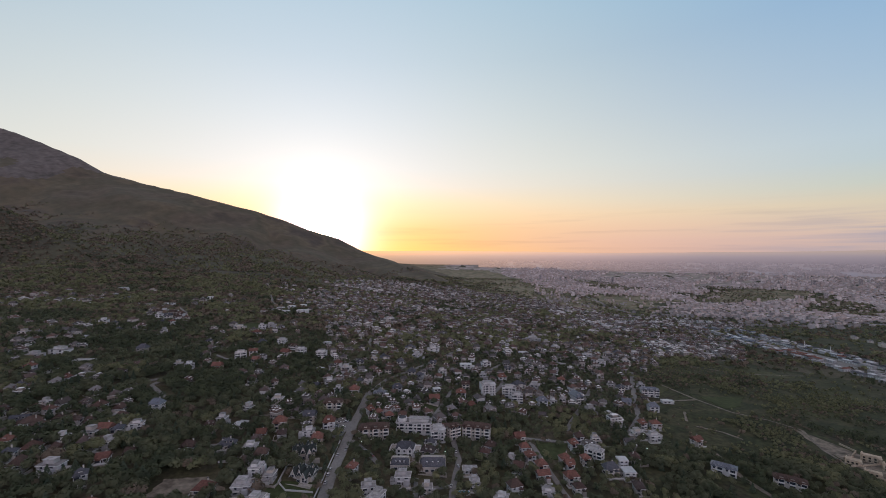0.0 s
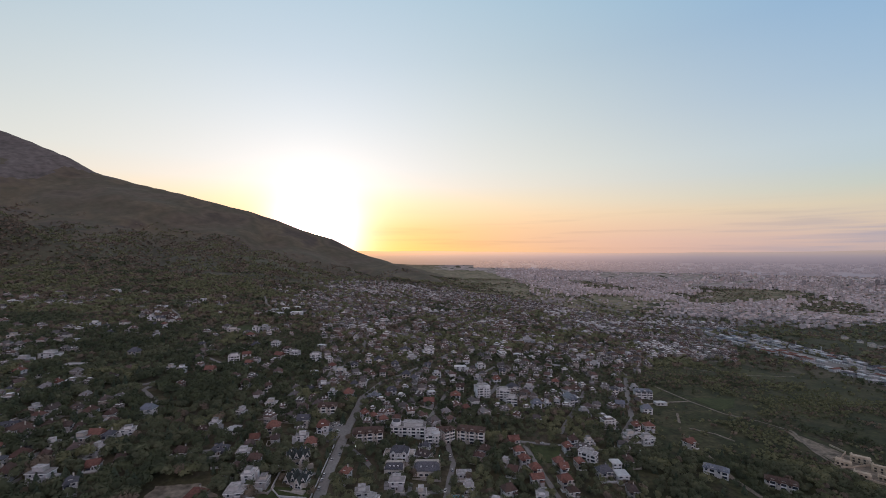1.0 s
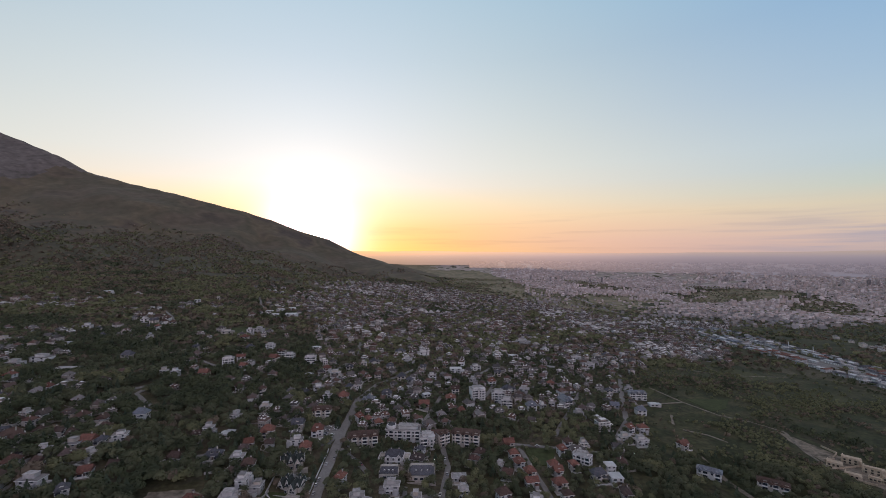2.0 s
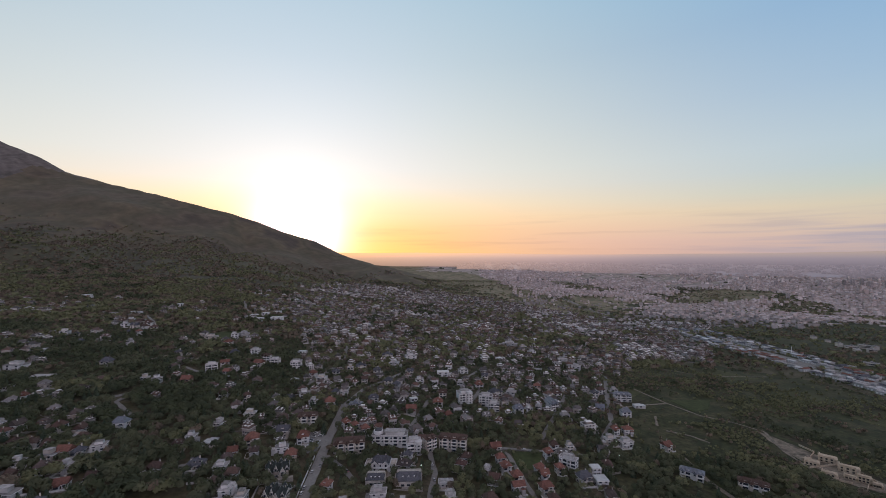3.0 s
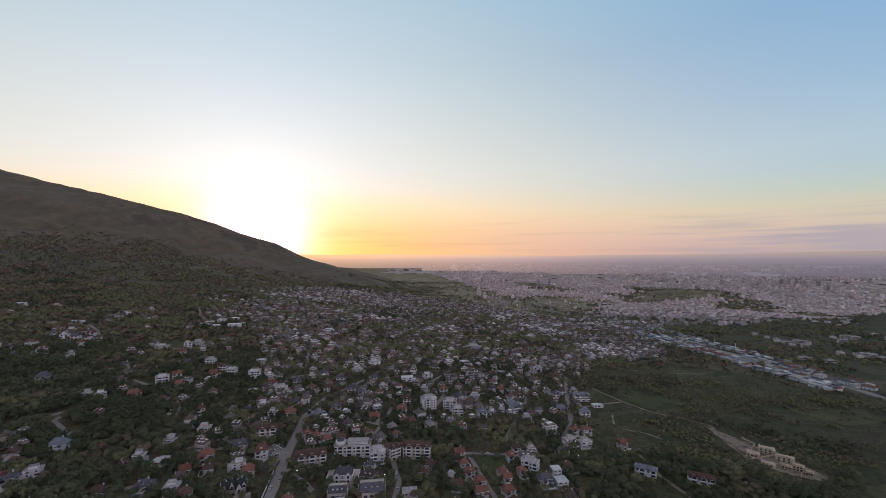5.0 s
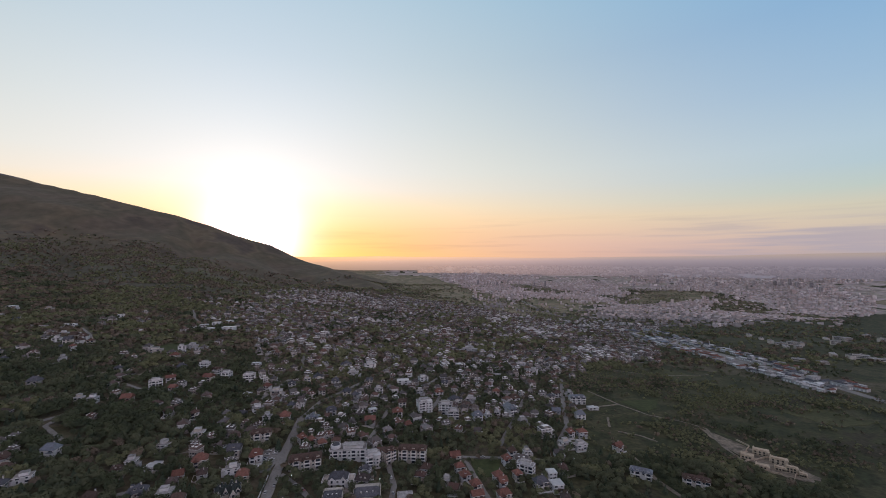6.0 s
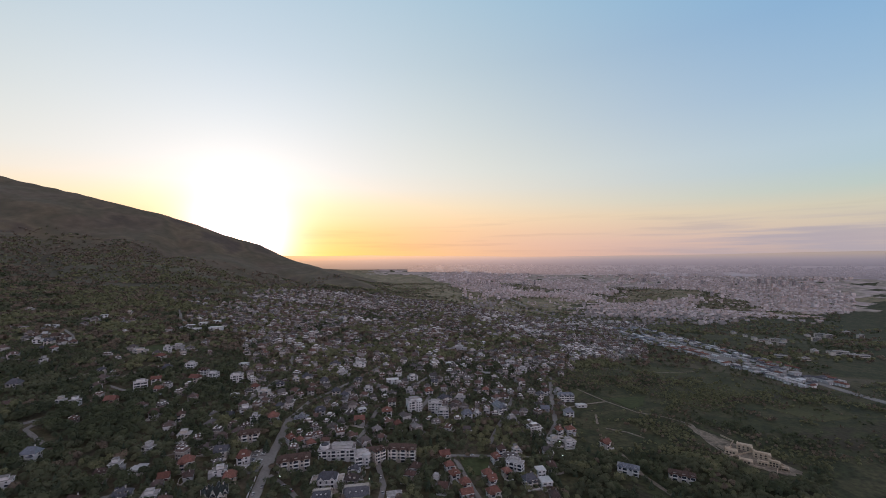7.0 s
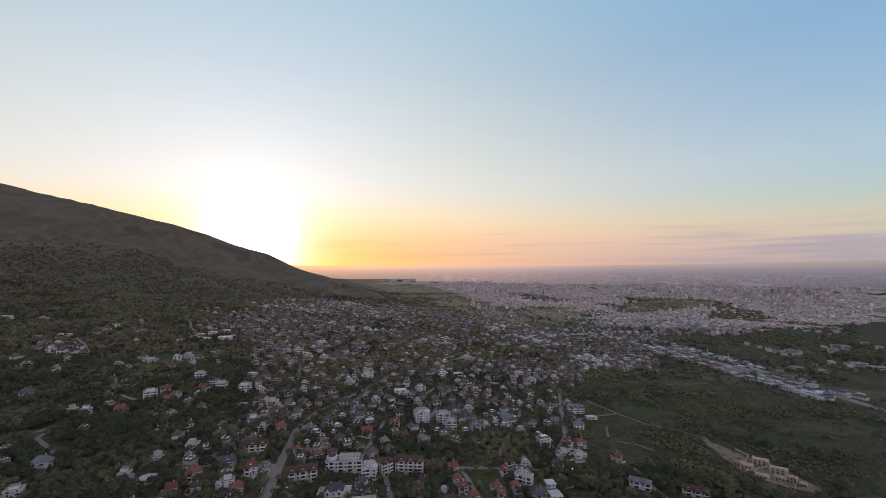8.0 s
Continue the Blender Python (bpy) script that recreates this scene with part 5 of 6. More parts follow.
# ---- the houses of the suburb ----
def house_density(x, y):
    u = x / np.maximum(y, 1)
    heart = np.interp(u, [-0.75, -0.45, -0.30, 0.30, 0.42, 0.56, 0.66], [0.38, 0.46, 0.78, 0.78, 0.74, 0.6, 0.0])
    deep = np.interp(u, [-0.6, -0.52, -0.41, -0.30, -0.20, -0.06, 0.02, 0.09, 0.13, 0.24, 0.5, 0.66], [900, 1060, 1150, 1300, 1650, 1750, 1900, 1950, 1850, 1750, 1850, 1550])
    heart = heart * np.interp(y - deep, [-260, 0, 60], [1, 0.45, 0])
    heart = np.where((u < -0.3) & (y > 700), heart * 0.7, heart)
    heart = np.where((u < -0.55) & (y < 340), 0.8, heart)
    clump = value_noise(x, y, 100, 12)
    heart = heart * np.where(u < -0.28, np.clip((clump - 0.42) * 5, 0, 1.3), np.clip(0.55 + (clump - 0.2) * 1.4, 0.25, 1))
    heart = np.where((u > 0.22) & (u < 0.72) & (y > 800) & (y < deep), 0.92 * np.clip((value_noise(x, y, 150, 13) - 0.25) * 4, 0.2, 1), heart)
    belt = (x > 15) & (x < 200) & (np.abs(y - (408 + 0.05 * x)) < 24)       # tree belt with no houses
    heart = np.where((u < -0.28) & (u > -0.62) & (y < 560), heart * 1.5 + 0.12, heart)
    return np.where(inside(x, y, GREEN) | belt | inside(x, y, TONGUE) | (hilliness(x, y) > 0.35), 0, heart)


grid = {}
for q in BUSY:
    grid.setdefault((int(q[0] // 40), int(q[1] // 40)), []).append(q)


def is_free(x, y, r):
    i, j = int(x // 40), int(y // 40)
    for a in (i - 1, i, i + 1):
        for b in (j - 1, j, j + 1):
            for q in grid.get((a, b), ()):
                if (q[0] - x) ** 2 + (q[1] - y) ** 2 < (q[2] + r) ** 2:
                    return False
    return True


def take(x, y, r):
    grid.setdefault((int(x // 40), int(y // 40)), []).append((x, y, r))


plots = []
for y_from, y_to, step in ((240, 600, 15.5), (600, 1150, 16.0), (1150, 2000, 18.0)):
    for j in range(int((y_to - y_from) / step)):
        y0 = y_from + j * step
        for i in range(int(-1.15 * y0 / step), int(1.1 * y0 / step)):
            x, y = i * step + rng.uniform(-0.32, 0.32) * step + (j % 2) * step / 2, y0 + rng.uniform(-0.32, 0.32) * step
            if rng.random() < float(house_density(np.float64(x), np.float64(y))) and is_free(x, y, 0.3 * step):
                plots.append((x, y))
                take(x, y, 0.36 * step)
plots.sort(key=lambda p: p[1])
NEAR_COUNT = 72
models = []
for k, (w, d, storeys, style, wall) in enumerate([
        (11, 9, 2, "mix", "render"), (10, 10, 2, "mix", "render"), (13, 9, 2, "mix", "render"), (9, 11, 3, "mix", "render"),
        (12, 10, 3, "mix", "render"), (10, 8, 2, "flat", "render"), (11, 10, 2, "red", "render"), (12, 9, 3, "flat", "white_render"),
        (9, 9, 2, "mix", "white_render"), (14, 9, 2, "grey", "render"), (10, 12, 2, "brown", "white_render")]):
    models.append(make_house(w, d, storeys, style, k, wall))
used = {}
for k, (x, y) in enumerate(plots[:NEAR_COUNT]):
    model = models[rng.randrange(len(models))]
    turn = rng.choice((0, 90, 180, 270)) + (value_noise(np.float64(x), np.float64(y), 120, 31) - 0.5) * 60
    size = rng.uniform(0.66, 0.88)
    m = pose(x, y, float(surface_height(x, y)) + 0.2, 0, 0, float(turn)) @ Matrix.Diagonal((size, size * rng.uniform(0.9, 1.1), size, 1))
    if model in used:
        copy_thing(model, m)
    else:
        used[model] = m
for model, m in used.items():
    model.matrix_basis = m


GARDEN_WALL = Shape().box(-7, 7, -0.15, 0.15, -2, 1.3).box(6.7, 7, 0.15, 9, -2, 1.3).box(-7.2, -6.6, -0.3, 0.3, -2, 1.7).box(6.6, 7.2, -0.3, 0.3, -2, 1.7).mesh("garden_wall", [M["paving"]])
for x, y in plots[:90]:
    fence = tagged(new("garden_wall", GARDEN_WALL), "pale low garden wall round a house plot", "wall", "garden walls", kind="structure")
    fence.matrix_basis = pose(x + rng.uniform(-3, 3), y - 8.5, float(surface_height(x, y - 8.5)), 0, 0, rng.uniform(-25, 25))


def quads_to_mesh(name, blocks, materials):
    """Joins (verts n x 3, faces list, slots) into one mesh."""
    verts, faces, slots, k = [], [], [], 0
    for v, f, s in blocks:
        verts.append(v)
        faces += [tuple(i + k for i in face) for face in f]
        slots += s
        k += len(v)
    return link_mesh(name, np.concatenate(verts), faces, materials, slots)


def far_house(w, d, h, ridge, extras):
    """A house seen from afar, as one shape: walls, roof, glass and white trim; extras name its wings, balconies and dormers."""
    s = Shape().box(-w / 2, w / 2, -d / 2, d / 2, -4, h, 0)
    if ridge is None:
        s.box(-w / 2 - 0.3, w / 2 + 0.3, -d / 2 - 0.3, d / 2 + 0.3, h, h + 0.35, 1)
        for x0, x1, y0, y1 in ((-w / 2 - 0.35, w / 2 + 0.35, -d / 2 - 0.35, -d / 2 - 0.05), (-w / 2 - 0.35, w / 2 + 0.35, d / 2 + 0.05, d / 2 + 0.35), (-w / 2 - 0.35, -w / 2 - 0.05, -d / 2, d / 2), (w / 2 + 0.05, w / 2 + 0.35, -d / 2, d / 2)):
            s.box(x0, x1, y0, y1, h - 0.1, h + 0.85, 3)
        s.box(-w * 0.2, w * 0.25, -d * 0.25, d * 0.25, h + 0.35, h + 2.6, 0).box(-w * 0.23, w * 0.28, -d * 0.28, d * 0.28, h + 2.6, h + 2.85, 3)
    else:
        rise = min(w, d) * 0.40
        s.box(-w / 2 - 0.65, w / 2 + 0.65, -d / 2 - 0.65, d / 2 + 0.65, h - 0.12, h + 0.14, 3)
        s.hip(w, d, h + 0.3, rise, over=0.55, thick=0.16, ridge=ridge, slot=1)
        s.box(w * 0.12, w * 0.2, 0.5, 1.3, h + 1, h + rise + 0.9, 0)
        if "dormer" in extras:
            for x in (-w * 0.2, w * 0.2):
                for out in (-1, 1):
                    y0, y1 = sorted((out * d * 0.40, out * d * 0.1))
                    s.box(x - 0.9, x + 0.9, y0, y1, h + 0.4, h + rise * 0.62, 0).box(x - 1.15, x + 1.15, y0 - 0.2, y1 + 0.2, h + rise * 0.62, h + rise * 0.62 + 0.2, 3)
    if "wing" in extras:
        # a gabled wing in front and one behind
        for x0, x1, y0, y1, top in ((-w * 0.46, -w * 0.02, -d / 2 - 2.2, 0, h - 0.6), (w * 0.05, w * 0.46, 0, d / 2 + 1.8, h - 1.4)):
            xm, up = (x0 + x1) / 2, top + (x1 - x0) * 0.46
            s.box(x0, x1, y0, y1, -4, top, 0)
            s.add([(x0, y0 + 0.02, top), (x1, y0 + 0.02, top), (xm, y0 + 0.02, up), (x0, y1, top), (x1, y1, top), (xm, y1, up)], [(0, 1, 2), (3, 5, 4)], 0)
            for side in (x0 - 0.45, x1 + 0.45):
                # each roof slope with its pale barge board
                s.add([(side, y0 - 0.5, top - 0.3), (xm, y0 - 0.5, up + 0.2), (xm, y1 + 0.3, up + 0.2), (side, y1 + 0.3, top - 0.3)], [(0, 1, 2, 3)], 1)
                s.add([(side, y0 - 0.52, top - 0.55), (xm, y0 - 0.52, up - 0.1), (xm, y0 - 0.52, up + 0.24), (side, y0 - 0.52, top - 0.22)], [(0, 1, 2, 3)], 3)
            s.box(xm - 0.9, xm + 0.9, y0 - 0.08, y0 + 0.02, 3.7, 5.2, 2)
    if "balcony" in extras:
        for level in range(1, max(2, int(h / 3))):
            s.box(w * 0.02, w * 0.48, -d / 2 - 1.4, -d / 2, level * 3 - 0.2, level * 3, 3).box(w * 0.02, w * 0.48, -d / 2 - 1.4, -d / 2 - 1.25, level * 3, level * 3 + 0.9, 3)
    if "terrace" in extras:
        s.box(-w * 0.6, w * 0.5, d / 2, d / 2 + 4, -3, 0.3, 0).box(w * 0.5, w * 0.85, -d * 0.4, d * 0.3, -4, h * 0.5, 0).box(w * 0.5, w * 0.88, -d * 0.43, d * 0.33, h * 0.5, h * 0.5 + 0.3, 3)
    for level in range(int(h / 3)):
        low, high = level * 3 + 0.9, level * 3 + 2.4
        for x in (-w * 0.3, 0.0, w * 0.3):
            for y in (-d / 2 - 0.08, d / 2 + 0.08):
                s.add([(x - 0.8, y, low), (x + 0.8, y, low), (x + 0.8, y, high), (x - 0.8, y, high)], [(0, 1, 2, 3) if y < 0 else (3, 2, 1, 0)], 2)
        for y in (-d * 0.24, d * 0.24):
            for x in (-w / 2 - 0.08, w / 2 + 0.08):
                s.add([(x, y - 0.7, low), (x, y + 0.7, low), (x, y + 0.7, high), (x, y - 0.7, high)], [(3, 2, 1, 0) if x < 0 else (0, 1, 2, 3)], 2)
    # the plot: a paved path to the door and a low wall on two sides
    s.box(-w * 0.16, w * 0.1, -d * 0.95, -d / 2 - 0.01, -2, 0.15, 3)
    s.box(-w * 0.85, w * 0.7, -d * 0.98, -d * 0.95, -2, 1.2, 0).box(-w * 0.87, -w * 0.85, -d * 0.98, d * 0.7, -2, 1.2, 0)
    return np.array(s.verts), s.faces, s.index


FAR_FORMS = [far_house(*form) for form in (
    (11, 9, 6, 0.4, ("wing",)), (10, 10, 6, 1.0, ("balcony", "terrace")), (13, 9, 6.5, 0.5, ("wing", "dormer")), (9, 9, 8.5, 0.3, ("balcony", "dormer")), (15, 10, 9, None, ("balcony", "terrace")),
    (10, 8, 6, None, ("terrace",)), (12, 10, 8.5, 0.6, ("wing", "balcony")), (11, 8, 6, 0.2, ("dormer", "terrace")))]


def turned(verts, x, y, z, turn, size):
    c, sn = math.cos(turn), math.sin(turn)
    v = verts * size
    return np.stack([v[:, 0] * c - v[:, 1] * sn + x, v[:, 0] * sn + v[:, 1] * c + y, v[:, 2] + z], -1)


blocks = []
for x, y in plots[NEAR_COUNT:]:
    flats = float(value_noise(np.float64(x), np.float64(y), 110, 41)) > (0.68 if x > 0.12 * y else 0.86)
    v, f, s = FAR_FORMS[rng.choice((4, 4, 5, 2, 6) if flats else (0, 0, 1, 2, 3, 6, 6, 7, 5))]
    blocks.append((turned(v, x, y, float(surface_height(x, y)), rng.choice((0, 1.57)) + rng.uniform(-0.5, 0.5), rng.uniform(0.62, 0.88) if y < 600 else rng.uniform(0.66, 0.96) * (1.15 if flats else 1)), f, s))
tagged(new("distant_houses", quads_to_mesh("distant_houses", blocks, [M["far_render"], M["far_tile"], M["glass"], M["trim"]])),
       "crowded pale houses with tiled roofs on the far slope", "houses", kind="stuff")

# ---- the city on the plain ----
blocks = []
BOX = (np.array([(-.5, -.5, 0), (.5, -.5, 0), (.5, .5, 0), (-.5, .5, 0), (-.5, -.5, 1), (.5, -.5, 1), (.5, .5, 1), (-.5, .5, 1)], float),
       [(4, 5, 6, 7), (0, 1, 5, 4), (1, 2, 6, 5), (2, 3, 7, 6), (3, 0, 4, 7)], [1, 0, 0, 0, 0])
for _ in range(66000):
    y = 1500 + 3100 * rng.random()
    x = y * rng.uniform(-0.05, 1.40)
    if math.hypot(x, y) > 4290 or (x < 0.14 * y and y > 3300):
        continue
    if not bool(in_city(np.float64(x), np.float64(y))) and (rng.random() > 0.05 or x < 0.22 * y or bool(inside(x, y, PARK)) or y < 1500):
        continue
    if bool(open_land(np.float64(x), np.float64(y))) and rng.random() < 0.95:
        continue
    near_side = math.hypot(x, y) < 2500
    w, d = rng.uniform(8, 24), rng.uniform(7, 12)
    tall = float(value_noise(np.float64(x), np.float64(y), 260, 21))
    h = rng.uniform(3, 7) + (rng.uniform(2, 10) if tall > 0.55 else 0) + (rng.uniform(6, 16) if rng.random() < 0.03 else 0)
    if near_side:
        h = rng.choice((4, 6, 8, 10, 14)) * rng.uniform(0.8, 1.1)
    if not is_free(x, y, 5):
        continue
    take(x, y, 6.5)
    v = BOX[0] * np.array([w, d, h + 6]) - np.array([0, 0, 6])
    # blocks nearer than 2700 m turn more often to the less hazed colours
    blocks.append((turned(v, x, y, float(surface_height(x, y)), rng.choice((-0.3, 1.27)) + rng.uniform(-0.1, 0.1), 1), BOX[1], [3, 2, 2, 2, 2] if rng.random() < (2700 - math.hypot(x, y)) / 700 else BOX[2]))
tagged(new("city_buildings", quads_to_mesh("city_buildings", blocks, [M["hazed_city_wall"], M["hazed_city_roof"], M["near_city_wall"], M["near_city_roof"]])), "city blocks on the plain, haze put into their colours", "buildings", kind="stuff")

for x, y, h in ((2881, 2686, 46), (2916, 2663, 50), (2971, 2652, 52), (2955, 2586, 44), (2988, 2512, 44), (2592, 2908, 34), (2803, 2785, 40), (1407, 3444, 40), (2295, 2489, 30), (2392, 2958, 30), (1306, 3439, 30), (964, 3408, 34), (804, 3421, 40), (2042, 3142, 30), (2310, 3219, 36), (2898, 2376, 40)):
    root = new("tower_block")
    part("wall", Shape().box(-8, 8, -8, 8, -6, h).mesh("wall", [M["tower_wall"]]), root)
    part("roof", Shape().box(-8.4, 8.4, -8.4, 8.4, h, h + 0.8).box(-3, 3, -3, 3, h + 0.8, h + 4).mesh("roof", [M["flat_roof"]]), root)
    for level in range(3, int(h), 6):
        part("window_band", Shape().box(-7, 7, -0.2, 0.1, 0, 1.4).mesh("window_band", [M["glass"]]), root, (0, -8, level))
    root.matrix_basis = pose(x, y, float(surface_height(x, y)), 0, 0, -20)
    tagged(root, "tall pale tower block standing over the city", "tower block", "city tower blocks")


# ---- trees ----
def crown_points(kind, leaves, seed):
    """Leaf clumps of a crown one metre high and about one wide: triangles set over several lobes."""
    r = np.random.RandomState(seed)
    if kind == "cone":
        t = r.rand(leaves) ** 0.7
        ang = r.rand(leaves) * 6.283
        z = 0.12 + 0.88 * (1 - t)
        rad = 0.30 * t * (0.75 + 0.35 * r.rand(leaves))
        centre = np.stack([rad * np.cos(ang), rad * np.sin(ang), z], -1)
        out = np.stack([np.cos(ang), np.sin(ang), np.full(leaves, 0.5)], -1)
    else:
        lobes = 6 if kind == "round" else 4
        la = r.rand(lobes) * 6.283
        lr = 0.24 * np.sqrt(r.rand(lobes)) * (1.25 if kind == "round" else 0.6)
        lc = np.stack([lr * np.cos(la), lr * np.sin(la), 0.42 + 0.30 * r.rand(lobes) + (0 if kind == "round" else 0.05)], -1)
        ls = 0.20 + 0.10 * r.rand(lobes)
        which = r.randint(0, lobes, leaves)
        out = r.randn(leaves, 3)
        out[:, 2] = np.abs(out[:, 2]) * 1.0 - 0.25
        out /= np.linalg.norm(out, axis=1)[:, None]
        centre = lc[which] + out * (ls[which] * (0.72 + 0.36 * r.rand(leaves)))[:, None]
        centre[:, 2] = np.clip(centre[:, 2], 0.14, 1.05)
    n = out / np.linalg.norm(out, axis=1)[:, None] + r.randn(leaves, 3) * 0.2
    n /= np.linalg.norm(n, axis=1)[:, None]
    a = np.cross(n, r.randn(leaves, 3))
    a /= np.linalg.norm(a, axis=1)[:, None]
    b = np.cross(n, a)
    size = (2.3 / math.sqrt(leaves)) * (0.7 + 0.6 * r.rand(leaves))[:, None] * (0.58 if kind == "cone" else 0.78 if leaves > 200 else 0.85)
    tri = np.stack([centre + a * size * 0.62, centre - a * size * 0.42 + b * size * 0.5, centre - a * size * 0.42 - b * size * 0.5], 1)
    # leaf faces look outwards, and take the light as the crown's rounded surface does
    middle = np.array([0, 0, 0.42]) if kind != "cone" else np.array([0, 0, 0.3])
    soft = centre - middle + out * 0.12
    soft /= np.linalg.norm(soft, axis=1)[:, None]
    soft = soft + n * 0.18 + np.array([0, 0, 0.4 if leaves > 100 else 0.65])
    soft /= np.linalg.norm(soft, axis=1)[:, None]
    face = np.cross(tri[:, 1] - tri[:, 0], tri[:, 2] - tri[:, 0])
    wrong = (face * soft).sum(1) < 0
    tri[wrong] = tri[wrong][:, [0, 2, 1]]
    return tri.reshape(-1, 3), np.repeat(soft, 3, axis=0)


def trunk_mesh():
    bm = bmesh.new()
    bmesh.ops.create_cone(bm, cap_ends=True, segments=7, radius1=0.045, radius2=0.018, depth=0.62, matrix=Matrix.Translation((0, 0, 0.26)))
    for k in range(4):
        a = k * 1.7
        turn = Euler((0.7, 0, a)).to_matrix().to_4x4()
        bmesh.ops.create_cone(bm, cap_ends=True, segments=5, radius1=0.018, radius2=0.006, depth=0.32,
                              matrix=Matrix.Translation((0, 0, 0.36 + 0.05 * k)) @ turn @ Matrix.Translation((0, 0, 0.14)))
    me = bpy.data.meshes.new("trunk")
    bm.to_mesh(me)
    bm.free()
    me.materials.append(M["bark"])
    return me


TRUNK = trunk_mesh()
TREE_LABELS = ["dark green broadleaf tree in full leaf", "green broadleaf garden tree with a rounded crown", "light green spring tree with fresh leaves",
               "bronze leaved fruit tree in a garden", "dark slender conifer in a garden"]


def make_tree(species, seed):
    root = new("tree")
    form = "cone" if species == 4 else ("round", "round", "tall")[seed % 3]
    pts, soft = crown_points(form, 620, seed)
    faces = np.arange(len(pts)).reshape(-1, 3)
    part("trunk", TRUNK, root)
    crown = link_mesh("crown", pts, faces, [LEAVES[species]], smooth=True)
    crown.normals_split_custom_set_from_vertices(soft.tolist())
    part("crown", crown, root)
    return tagged(root, TREE_LABELS[species], "tree", "trees of the suburb")


def tree_density(x, y):
    u = x / np.maximum(y, 1)
    thick = np.interp(u, [-0.6, -0.3, -0.1, 0.35, 0.6], [0.78, 0.78, 0.78, 0.74, 0.7])
    thick = np.where((x > 0.3 * y) & (y > 760), np.clip(value_noise(x, y, 110, 19) * 2.2 - 0.45, 0.12, 1), thick)
    thick = np.where((u > 0.5) & (y > 560), thick * np.interp(u, [0.5, 0.62], [0.8, 0.3]), thick)
    green = inside(x, y, GREEN)
    scrub = np.clip((value_noise(x, y, 34, 14) * 0.6 + value_noise(x, y, 90, 15) * 0.6 - 0.53) * 4.5, 0.04, 1.0)
    scrub = scrub * np.interp(y, [440, 560], [1, 0.75])
    belt = np.interp(y - np.interp(x, [120, 200, 240, 300, 420], [410, 392, 376, 356, 318]), [-60, -8, 14, 40], [0.95, 0.95, 0.5, 0])
    return np.where(green, np.maximum(scrub, belt * np.clip(value_noise(x, y, 40, 16) * 2.2 - 0.3, 0, 1)), thick)


rs = np.random.RandomState(11)


def scatter(y0, y1, cell, reach0, reach1):
    gy = np.arange(y0, y1, cell)
    px, py = [], []
    for y in gy:
        xs = np.arange(reach0 * y, reach1 * y, cell)
        px.append(xs + rs.rand(len(xs)) * cell)
        py.append(y + rs.rand(len(xs)) * cell)
    return np.concatenate(px), np.concatenate(py)


near_trees, mid_trees, far_trees, shrubs = [], [], [], []
px, py = scatter(212, 720, 5.8, -1.2, 1.32)
keep = rs.rand(len(px)) < tree_density(px, py)
for x, y in zip(px[keep], py[keep]):
    if inside(x, y, GREEN) and y > np.interp(x, [120, 200, 240, 300, 420], [430, 412, 394, 374, 338]):
        if is_free(x, y, 1.0):
            shrubs.append((x, y))
    elif is_free(x, y, 0.9 if x < -0.3 * y and y < 430 else -0.3 if y < 430 else -1.2):
        (near_trees if y < 470 else mid_trees).append((x, y))
px, py = scatter(330, 760, 4.9, 0.25, 1.9)
keep = inside(px, py, GREEN) & (rs.rand(len(px)) < np.clip((value_noise(px, py, 24, 14) * 0.5 + value_noise(px, py, 90, 15) * 0.8 - 0.55) * 3.0, 0.04, 0.9))
for x, y in zip(px[keep], py[keep]):
    if y > np.interp(x, [120, 200, 240, 300, 420], [430, 412, 394, 374, 338]) and is_free(x, y, 0.5):
        shrubs.append((x, y))
px, py = scatter(720, 1300, 8.6, -1.2, 1.62)
keep = (rs.rand(len(px)) < tree_density(px, py) * 0.95) & ~in_city(px, py)
for x, y in zip(px[keep], py[keep]):
    if is_free(x, y, -2.5) and hilliness(np.float64(x), np.float64(y)) < 0.6:
        far_trees.append((x, y))
px, py = scatter(1300, 3300, 15, -0.5, 1.35)
keep = ~in_city(px, py) & (~inside(px, py, FIELDS) | (value_noise(px, py, 90, 45) > 0.62)) & (hilliness(px, py) < 0.6) & ((value_noise(px, py, 130, 17) > 0.40) | (rs.rand(len(px)) < 0.25) )
keep &= (rs.rand(len(px)) < np.where(inside(px, py, TONGUE), 0.25, np.where(px > 0.5 * py, 0.42, 0.6)))
keep &= np.array([is_free(a, b, -1.5) for a, b in zip(px, py)])
far_trees += list(zip(px[keep], py[keep]))
px, py = scatter(760, 2300, 11.0, -1.25, 0.0)
lush = hilliness(px, py)
keep = (lush > 0.3) & (rs.rand(len(px)) < np.clip(1.1 - np.interp(py, [850, 1250, 1700, 2300], [0.0, 0.2, 0.6, 1.1]) + (value_noise(px, py, 160, 61) - 0.5) * 0.8, 0, 1))
hill_trees = list(zip(px[keep], py[keep]))
px, py = scatter(1600, 3600, 19, -0.1, 1.35)
wooded = in_city(px, py) & (np.hypot(px, py) < 3700) & (open_land(px, py) | (rs.rand(len(px)) < np.interp(np.hypot(px, py), [2200, 3200], [0.75, 0.3])))
for x, y in zip(px[wooded], py[wooded]):
    if is_free(x, y, 2):
        far_trees.append((x, y))


